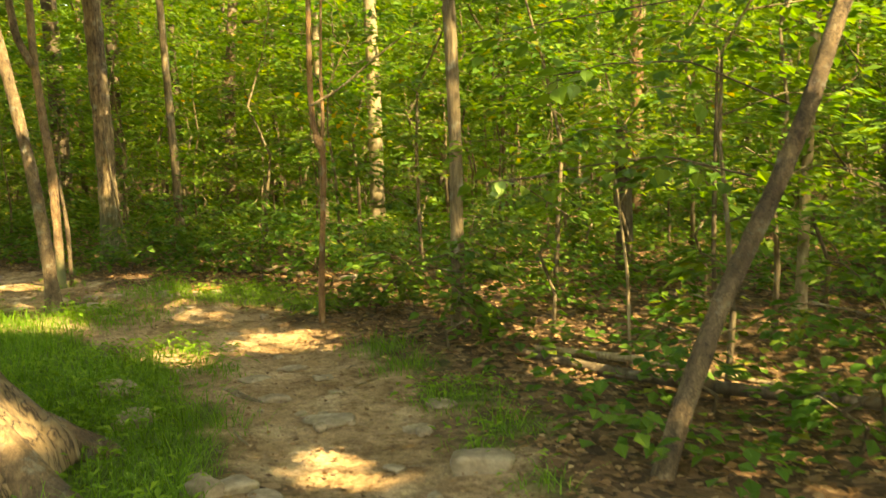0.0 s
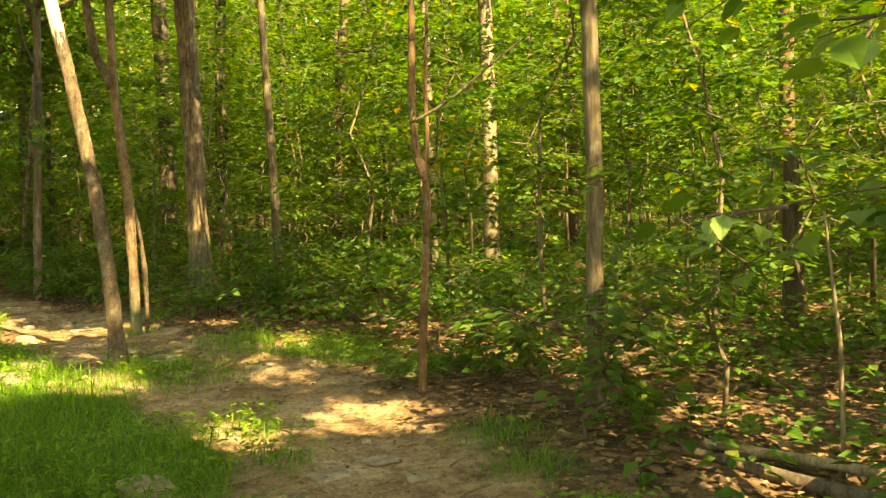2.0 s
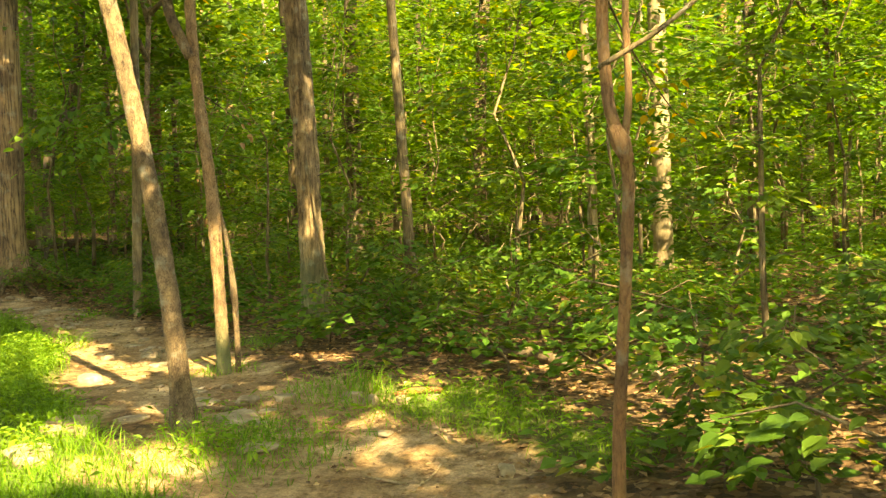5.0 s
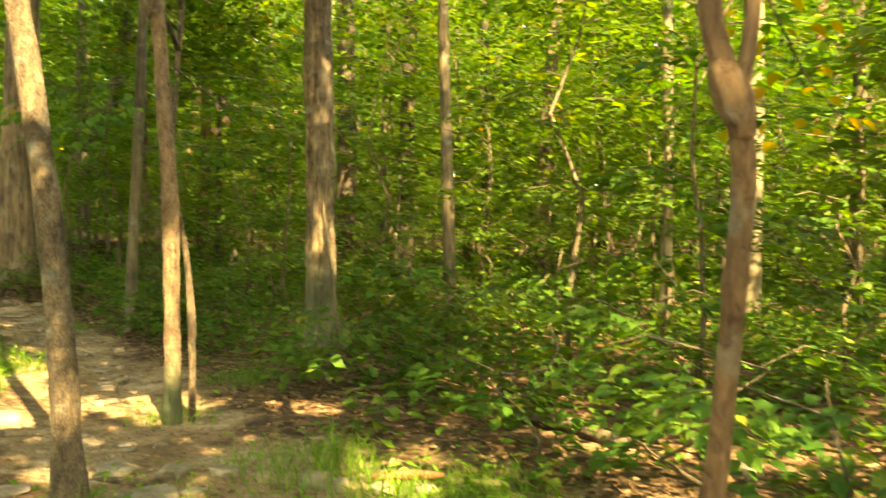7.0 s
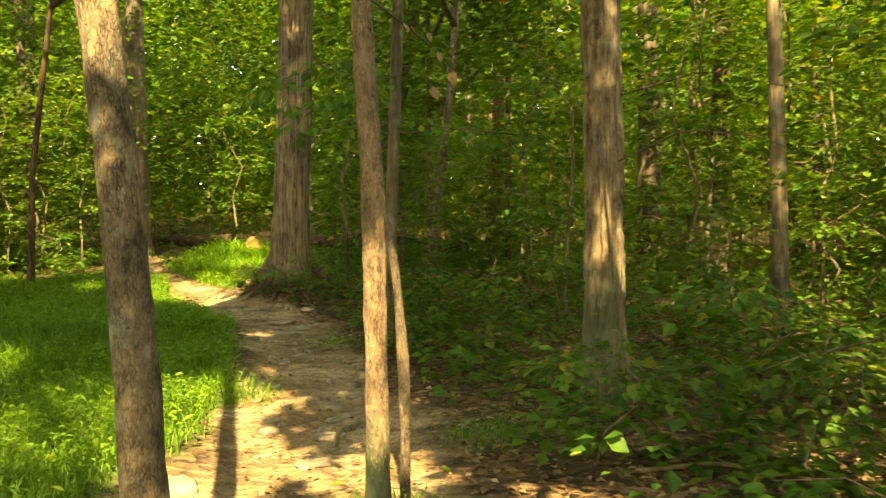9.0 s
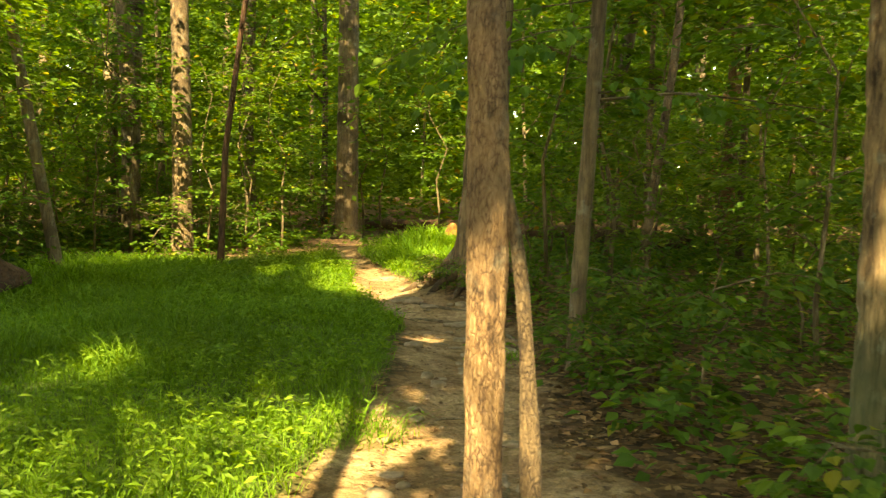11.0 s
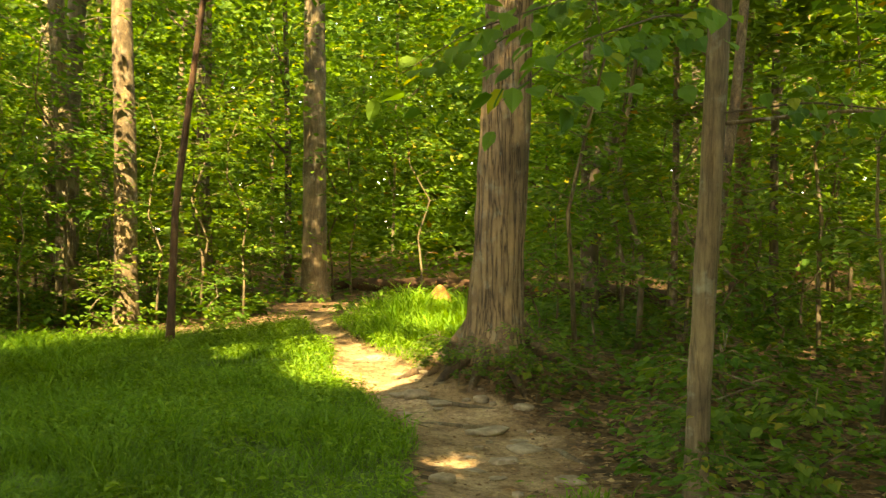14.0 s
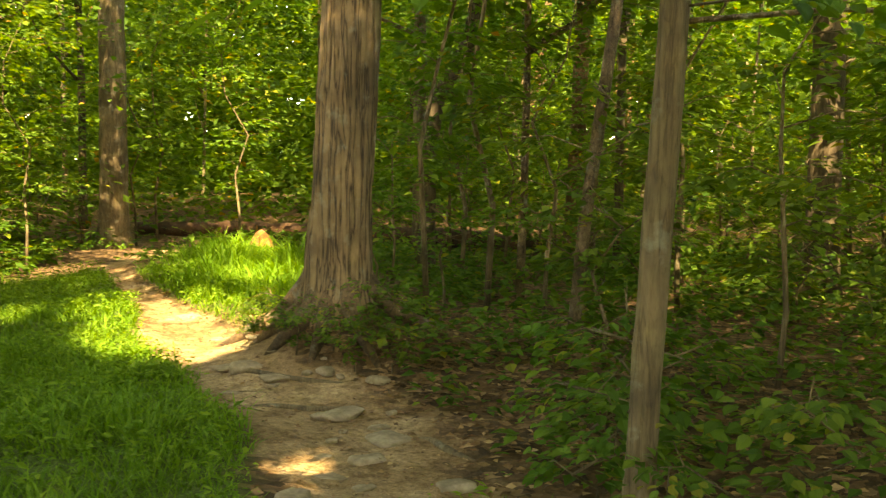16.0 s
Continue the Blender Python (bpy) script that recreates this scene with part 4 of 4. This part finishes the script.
for proto in PROTO + [BIG_LEAVED]:
    for o in (*proto.children_recursive, proto):
        bpy.data.objects.remove(o)


# ---- low growth ----
def stuff(name, me, label, category):
    return tagged(new(name, me), label, category, "", "stuff")


def scatter(n, box, r):
    return r.uniform(box[0], box[1], n), r.uniform(box[2], box[3], n)


ur = np.random.default_rng(61)
x, y = scatter(15500, (-32, 8, 2.5, 32), ur)
ratio, side = trail_side(x, y)
d = np.min(np.hypot(x[:, None] - CAM_XY[None, :, 0], y[:, None] - CAM_XY[None, :, 1]), 1)
q = np.stack([x, y, 0 * x], 1)
keep = ((((side < -1.05) & (y < 11)) | ((side < 0) & (ratio > 1.2) & (y >= 11)) | (side > 5.2) | ((side > 1.3) & (x < -15.5))) & (d < 22) & (ur.random(len(x)) < np.clip(0.25 + 0.9 * (vnoise(q * 0.7 + 2) * 0.5 + 0.5), 0, 1) * np.where(d < 8, 1.0, 0.7)) & (grass_mask(x, y) < 0.2))
keep &= ~((x > -0.6) & (y < 8.5) & (ur.random(len(x)) < 0.4))
x, y, d = x[keep], y[keep], d[keep]
per = 16
px, py = np.repeat(x, per), np.repeat(y, per)
n = len(px)
hh = np.repeat(0.1 + 0.42 * ur.random(len(x)) ** 1.5, per)
ang, rr = ur.uniform(0, 6.283, n), np.sqrt(ur.random(n)) * (0.12 + 0.5 * hh)
lx, ly = px + np.cos(ang) * rr, py + np.sin(ang) * rr
lz = ground_z(lx, ly) + hh * (0.35 + 0.65 * ur.random(n))
way = np.stack([np.cos(ang), np.sin(ang), ur.normal(-0.1, 0.25, n)], 1)
v, f = leaves(np.stack([lx, ly, lz], 1), way, level_normals(n, 0.3, ur), (0.06 + 0.07 * ur.random(n)) * np.repeat(np.where(d > 10, 1.4, 1.0), per), 0.36)
stuff("undergrowth", mesh_from("undergrowth", v, f, LEAF_LOW, False), "low green leafy plants covering the forest floor", "undergrowth")

x, y = scatter(760000, (-22, 4, 2.0, 21), ur)
m = grass_mask(x, y)
d = np.min(np.hypot(x[:, None] - CAM_XY[None, ::2, 0], y[:, None] - CAM_XY[None, ::2, 1]), 1)
keep = ur.random(len(x)) < m ** 1.3 * np.clip(5.5 / (d + 0.5), 0.3, 1)
x, y, m, d = x[keep], y[keep], m[keep], d[keep]
n = len(x)
q = np.stack([x, y, 0 * x], 1)
hgt = (0.05 + 0.13 * ur.random(n) ** 1.8) * (0.45 + 0.75 * m) * (1 + 0.45 * vnoise(q * 1.3) + 0.5 * vnoise(q * 3.5 + 7) + 0.3 * vnoise(q * 9 + 2)) * np.clip(0.55 + np.abs(trail_side(x, y)[1]) * 0.22, 0.5, 1.25)
hgt = hgt * np.where(trail_side(x, y)[0] < 1.1, 1.5, 1.0)
hgt = hgt * np.where((y > 17.0) & (x < -13.5) & (trail_side(x, y)[1] < 0), 2.1, 1.0)
wid = (0.0016 + 0.0024 * ur.random(n)) * np.clip(d / 3, 1, 3.0)
ang = ur.uniform(0, 6.283, n)
bend = np.stack([np.cos(ang), np.sin(ang), 0 * ang], 1) * (hgt * (0.3 + 1.5 * ur.random(n)))[:, None]
sidev = np.stack([-np.sin(ang), np.cos(ang), 0 * ang], 1) * wid[:, None]
root = np.stack([x, y, ground_z(x, y) - 0.01], 1)
up = np.array([0, 0, 1.0])[None, :] * hgt[:, None]
v = np.stack([root - sidev, root + sidev, root + up * 0.62 + bend * 0.4 + sidev * 0.8, root + up * 0.62 + bend * 0.4 - sidev * 0.8, root + up * 0.9 + bend + sidev * 0.1, root + up * 0.9 + bend - sidev * 0.1], 1)
b = np.arange(n)[:, None] * 6
f = np.concatenate([b + np.array([0, 1, 2, 3]), b + np.array([3, 2, 4, 5])])
stuff("grass", mesh_from("grass", v.reshape(-1, 3), f, GRASS, True), "soft bright green grass beside the trail", "grass")

x, y = scatter(420000, (-22, 3, 3.0, 21), ur)
q = np.stack([x, y, 0 * x], 1)
keep = (ur.random(len(x)) < grass_mask(x, y) * np.clip(0.55 + 0.9 * vnoise(q * 1.6 + 13), 0.05, 1))
x, y = x[keep], y[keep]
n = len(x)
ang = ur.uniform(0, 6.283, n)
lift = (0.05 + 0.13 * ur.random(n)) * (1 + 0.45 * vnoise(np.stack([x, y, 0 * x], 1) * 1.3))
v, f = leaves(np.stack([x, y, ground_z(x, y) + lift], 1), np.stack([np.cos(ang), np.sin(ang), ur.normal(0, 0.3, n)], 1), level_normals(n, 0.4, ur), 0.025 + 0.06 * ur.random(n) ** 2, 0.2)
stuff("weeds", mesh_from("weeds", v, f, GRASS, False), "small leafy green weeds among the grass", "weeds")

x, y = scatter(110000, (-18, 5, 1.5, 19), ur)
ratio, side = trail_side(x, y)
keep = (ur.random(len(x)) < np.where(ratio < 0.8, 0.45, np.where(side < 0, 0.75, 0.12))) & (grass_mask(x, y) < 0.5)
x, y = x[keep], y[keep]
n = len(x)
ang = ur.uniform(0, 6.283, n)
v, f = leaves(np.stack([x, y, ground_z(x, y) + 0.006 + 0.02 * ur.random(n)], 1), np.stack([np.cos(ang), np.sin(ang), ur.normal(0, 0.15, n)], 1), level_normals(n, 0.3, ur), (0.03 + 0.05 * ur.random(n)) * np.where(trail_side(x, y)[0] < 0.85, 0.6, 1.0), 0.33)
stuff("leaf_litter", mesh_from("leaf_litter", v, f, LITTER, False), "dry brown fallen leaves scattered on the floor", "leaf litter")

n = 155000
a, dd = ur.uniform(radians(-38), radians(108), n), 15 + 33 * ur.random(n) ** 0.75
x, y = -4 - np.sin(a) * dd, 9 + np.cos(a) * dd
z = ground_z(x, y) + 12 * ur.random(n) ** 1.25
q = np.stack([x, y, z], 1)
ratio, side = trail_side(x, y)
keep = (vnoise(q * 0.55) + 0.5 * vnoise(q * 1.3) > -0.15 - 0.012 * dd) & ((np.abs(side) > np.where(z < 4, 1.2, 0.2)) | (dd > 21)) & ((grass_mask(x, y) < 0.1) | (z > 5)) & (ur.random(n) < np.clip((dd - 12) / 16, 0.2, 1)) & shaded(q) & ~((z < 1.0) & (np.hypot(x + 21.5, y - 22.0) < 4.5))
q, dd = q[keep], dd[keep]
n = len(q)
v, f = leaves(q, ur.normal(0, 1, (n, 3)) * (1, 1, 0.3), level_normals(n, 0.4, ur), (0.135 + 0.11 * ur.random(n)) * np.clip(dd / 22, 0.9, 2.2), 0.33)
stuff("far_woods", mesh_from("far_woods", v, f, LEAF_CANOPY, False), "dense green foliage of the woods in the distance", "woods")
n = 80000
a, dd = np.where(ur.random(n) < 0.8, ur.uniform(-0.9, 2.2, n), ur.uniform(0, 6.283, n)), 52 + 14 * ur.random(n)
x, y = -4 - np.sin(a) * dd, 9 + np.cos(a) * dd
z = ground_z(x, y) - 0.3 + 19 * ur.random(n) ** 1.15
v, f = leaves(np.stack([x, y, z], 1), ur.normal(0, 1, (n, 3)) * (1, 1, 0.4), level_normals(n, 0.9, ur), 1.0 + 0.6 * ur.random(n), 0.38)
stuff("far_woods", mesh_from("far_woods", v, f, LEAF_CANOPY, False), "distant green tree crowns that close the woods", "woods")


# ---- stones and dead wood ----
def rock(x, y, size, label, seed, flat=0.55, sink=0.3, turn=0.0, fine=3):
    r = np.random.default_rng(seed)
    bm = bmesh.new()
    bmesh.ops.create_icosphere(bm, subdivisions=fine, radius=1.0)
    co = np.array([v.co[:] for v in bm.verts])
    k = 1 + 0.28 * vnoise(co * 1.3 + seed) + 0.12 * vnoise(co * 3.1 + seed) + 0.05 * vnoise(co * 8 + seed)
    co = np.sign(co) * np.abs(co) ** 0.62 * k[:, None] * np.array([1, 0.75, flat]) * size
    for vert, c in zip(bm.verts, co):
        vert.co = c
    me = bpy.data.meshes.new("rock")
    bm.to_mesh(me)
    bm.free()
    for p in me.polygons:
        p.use_smooth = True
    me.materials.append(STONE)
    ob = new("rock", me)
    ob.matrix_world = pose(x, y, gz(x, y) + size * flat * (0.5 - sink), 0, 0, turn)
    return tagged(ob, label, "rock", "stones along the trail")


for k, (x, y, s, fl) in enumerate(((0.08, 4.55, 0.17, 0.6), (-1.15, 4.2, 0.12, 0.5), (-2.0, 5.3, 0.16, 0.6), (-4.1, 9.6, 0.17, 0.35), (-0.85, 5.4, 0.18, 0.15), (-1.45, 11.1, 0.13, 0.6),
                                   (-10.9, 15.1, 0.17, 0.22), (-11.6, 15.6, 0.09, 0.4), (-11.2, 15.75, 0.08, 0.5), (-9.4, 14.5, 0.1, 0.4), (-5.0, 9.0, 0.2, 0.45), (-4.75, 8.35, 0.17, 0.5), (-1.3, 5.9, 0.09, 0.5), (-12.2, 15.3, 0.12, 0.5))):
    rock(x, y, s, "tan weathered stone half sunk in the trail dirt", 70 + k, fl * 0.75, 0.42, k * 47)

# rough stones by the trail, a pair of pale ones lying with the rotten wood, and flat slabs trodden into the dirt
for k, (x, y, s, fl) in enumerate(((-3.42, 10.03, 0.08, 0.75), (-3.28, 10.0, 0.055, 0.7), (-3.05, 10.02, 0.06, 0.6), (-2.86, 10.12, 0.05, 0.6), (-4.2, 9.9, 0.1, 0.4), (-3.95, 9.98, 0.08, 0.4), (-6.0, 10.45, 0.1, 0.5), (-1.26, 4.16, 0.1, 0.55), (-2.33, 5.85, 0.14, 0.5), (-9.75, 13.75, 0.08, 0.4), (-10.3, 14.9, 0.15, 0.2), (-10.05, 14.5, 0.1, 0.2), (-8.3, 13.0, 0.06, 0.5))):
    rock(x, y, s, "rough tan stone lying on the trail dirt", 140 + k, fl, 0.25, k * 71)
sr2 = np.random.default_rng(93)
for k in range(46):
    i = sr2.integers(3, 14)
    cx, cy, w = TRAIL[i] + sr2.random() * (TRAIL[i + 1] - TRAIL[i])
    rock(cx + sr2.normal(0, 0.5) * w, cy + sr2.normal(0, 0.5) * w, 0.05 + 0.09 * sr2.random() ** 2, "flat tan stone trodden level into the trail", 300 + k, 0.16, 0.25, sr2.uniform(0, 360), 3)

pr = np.random.default_rng(91)
for k in range(46):
    i = pr.integers(3, 13)
    u = pr.random()
    cx, cy, w = TRAIL[i] + u * (TRAIL[i + 1] - TRAIL[i])
    rock(cx + pr.normal(0, 0.45) * w, cy + pr.normal(0, 0.45) * w, 0.025 + 0.05 * pr.random() ** 2, "small tan stone bedded in the trail dirt", 200 + k, 0.5, 0.2, pr.uniform(0, 360), 2)


def log(name, points, radii, mat, label, category="log", sides=14):
    pts = [(x, y, gz(x, y) + h) for x, y, h in points]
    v, f = tube(pts, radii, sides, 0.12, 4, 0.05, 0.05)
    o = np.array(pts[0])
    ob = new(name, mesh_from(name, v - o, f, mat))
    ob.location = o
    return tagged(ob, label, category)


log("fallen_log", [(0.35, 6.75, 0.04), (1.0, 6.3, 0.05), (1.8, 5.85, 0.06), (2.7, 5.4, 0.05)], [0.03, 0.042, 0.042, 0.035], BARK_DARK, "dark rotting fallen log lying in leaf litter")
log("fallen_branch", [(0.5, 6.95, 0.03), (1.2, 6.6, 0.1), (2.2, 5.9, 0.06)], [0.03, 0.03, 0.015], WOOD_DEAD, "grey fallen branch beside a rotting log", "branch", 8)
log("fallen_log", [(-2.95, 11.75, 0.03), (-2.5, 11.55, 0.06), (-2.1, 11.25, 0.04)], [0.05, 0.06, 0.04], BARK_DARK, "short dark fallen log under low leaves")
log("driftwood", [(-3.2, 10.22, 0.01), (-3.05, 10.25, 0.035), (-2.85, 10.33, 0.02)], [0.014, 0.03, 0.018], WOOD_ROT, "broken piece of reddish rotten wood on the trail", "wood")
log("fallen_log", [(-28, 23.8, 0.2), (-25.5, 25.2, 0.3), (-22, 26.0, 0.34), (-18.5, 25.6, 0.4), (-16.5, 25.3, 0.35)], [0.16, 0.2, 0.22, 0.2, 0.15], BARK_BROWN, "long dark fallen trunk across the far woods")
log("stick", [(-4.3, 12.0, 0.02), (-4.0, 12.3, 0.05), (-3.5, 12.4, 0.03)], [0.012, 0.012, 0.006], WOOD_DEAD, "thin grey stick on the leaf litter", "stick", 6)
log("dead_stem", [(1.2, 6.75, -0.05), (1.18, 6.75, 0.7), (1.1, 6.78, 1.4)], [0.014, 0.012, 0.008], WOOD_DEAD, "thin bare dead stem standing in leaf litter", "stem", 8)
log("dead_stem", [(1.95, 7.2, -0.05), (1.93, 7.2, 0.8), (1.95, 7.2, 2.2)], [0.022, 0.02, 0.012], BARK_DARK, "thin dark stem standing in leaf litter", "stem", 8)
log("stump", [(-18.5, 20.4, -0.12), (-18.48, 20.38, 0.05), (-18.45, 20.36, 0.18), (-18.4, 20.3, 0.27), (-18.3, 20.24, 0.34)], [0.24, 0.21, 0.16, 0.1, 0.02], WOOD_ROT, "broken orange rotten stump in tall grass", "stump", 22)
log("snag", [(1.9, 11.2, -0.1), (1.9, 11.2, 0.6), (1.89, 11.2, 1.4), (1.87, 11.2, 1.75)], [0.11, 0.1, 0.09, 0.06], BARK_DARK, "short dark broken snag standing in the underwood", "snag", 18)
log("splinter", [(-18.7, 20.45, -0.05), (-18.66, 20.42, 0.22), (-18.6, 20.38, 0.42)], [0.05, 0.035, 0.008], WOOD_ROT, "upright orange splinter of a rotten stump", "wood", 8)


# ---- overhanging branches ----
def spray(ob, origin, points, count, size, mat, seed, width=0.25, wide=0.36, drop=0.05):
    """A branch of a tree with large leaves along its outer part."""
    r = np.random.default_rng(seed)
    pts = np.array(points, float)
    limb = limb_on(ob, origin, pts, np.linspace(0.006, 0.002, len(pts)), BARK_DARK, "branch", 0, 6)
    s = (0.2 + 0.8 * r.random(count)) * (len(pts) - 1)
    base = np.stack([np.interp(s, np.arange(len(pts)), pts[:, i]) for i in range(3)], 1)
    out = pts[-1] - pts[0]
    out = out / np.linalg.norm(out)
    side = np.cross(out, (0, 0, 1.0))
    k = r.normal(0, 1, count)
    pos = base + side * (k * width * 0.6)[:, None] + np.stack([0 * k, 0 * k, r.normal(0, 0.05, count) - drop * np.abs(k)], 1)
    way = out * 0.6 + side * np.sign(k)[:, None] * r.uniform(0.3, 1, count)[:, None] + np.stack([0 * k, 0 * k, r.normal(-0.35, 0.25, count)], 1)
    v, f = leaves(pos, way, level_normals(count, 0.35, r), size * (0.7 + 0.5 * r.random(count)), wide, True)
    me = mesh_from("foliage", v - np.array(origin), f, mat, False)
    tagged(part("foliage", me, limb), kind="stuff")


spray(tree_q, o_q, [(1.5, 4.83, 1.38), (1.0, 4.6, 1.5), (0.5, 4.3, 1.45), (0.1, 4.03, 1.38)], 26, 0.095, LEAF, 81, 0.28)
spray(tree_q, o_q, [(1.72, 4.9, 1.75), (1.1, 4.5, 1.95), (0.6, 4.0, 1.9), (0.35, 3.8, 1.8)], 30, 0.095, LEAF, 82, 0.3)
spray(tree_q, o_q, [(1.98, 5.0, 2.3), (1.2, 4.8, 2.3), (0.4, 4.5, 2.15), (-0.02, 4.4, 2.03)], 34, 0.09, LEAF, 83, 0.35)
spray(tree_q, o_q, [(0.37, 4.2, 1.42), (0.22, 4.1, 1.41), (0.08, 4.0, 1.4)], 6, 0.085, LEAF_PALE, 84, 0.2)
spray(tree_q, o_q, [(0.5, 3.9, 1.86), (0.38, 3.82, 1.84)], 4, 0.075, LEAF_PALE, 85, 0.2)
spray(tree_g, o_g, [(-8.2, 14.31, 2.7), (-8.0, 13.6, 2.55), (-7.85, 12.9, 2.3), (-7.75, 12.45, 2.02)], 80, 0.11, LEAF, 86, 0.42)
spray(tree_g, o_g, [(-8.2, 14.31, 2.9), (-8.5, 13.6, 2.75), (-8.6, 13.0, 2.5), (-8.6, 12.6, 2.25)], 70, 0.11, LEAF, 87, 0.42)
spray(tree_g, o_g, [(-8.2, 14.31, 2.2), (-7.7, 14.3, 2.2), (-7.2, 14.4, 2.1), (-6.8, 14.5, 2.0)], 60, 0.1, LEAF, 88, 0.35)
spray(tree_k, o_k, [(-1.34, 8.0, 2.3), (-1.3, 8.8, 2.15), (-1.15, 9.4, 1.9), (-1.0, 9.8, 1.78)], 26, 0.07, LEAF_YELLOW, 89, 0.22)
spray(tree_b, o_b, [(-5.05, 10.87, 2.4), (-4.85, 11.05, 2.2), (-4.72, 11.2, 2.0)], 8, 0.06, LITTER, 90, 0.08)

# fallen twigs and bare roots on the trail
tr2 = np.random.default_rng(95)
for k in range(34):
    i = int(tr2.integers(3, 13))
    cx, cy, w = TRAIL[i] + tr2.random() * (TRAIL[i + 1] - TRAIL[i])
    x, y, a2, l = cx + tr2.normal(0, 0.6) * w, cy + tr2.normal(0, 0.6) * w, tr2.uniform(0, 6.28), 0.12 + 0.35 * tr2.random()
    c, s = math.cos(a2), math.sin(a2)
    r0 = 0.004 + 0.006 * tr2.random()
    log("stick", [(x, y, r0), (x + c * l * 0.5 - s * 0.03, y + s * l * 0.5 + c * 0.03, r0 * 1.5), (x + c * l, y + s * l, r0 * 0.7)], [r0, r0, r0 * 0.5], WOOD_DEAD, "thin dry twig fallen on the trail dirt", "stick", 6)
for k, (x, y, a2, l) in enumerate(((-11.4, 15.6, 3.6, 1.1), (-11.0, 15.3, 3.9, 0.8), (-9.6, 14.9, 2.9, 0.7), (-4.6, 9.6, 0.4, 0.6), (-6.1, 11.6, 2.2, 0.8), (-1.3, 5.8, 2.6, 0.6))):
    c, s = math.cos(a2), math.sin(a2)
    log("bare_root", [(x, y, -0.02), (x + c * l * 0.35 - s * 0.05, y + s * l * 0.35 + c * 0.05, 0.008), (x + c * l * 0.7 + s * 0.04, y + s * l * 0.7 - c * 0.04, 0.004), (x + c * l, y + s * l, -0.03)], [0.02, 0.024, 0.02, 0.012], BARK_GREY, "bare tree root crossing the trail dirt", "root", 8)
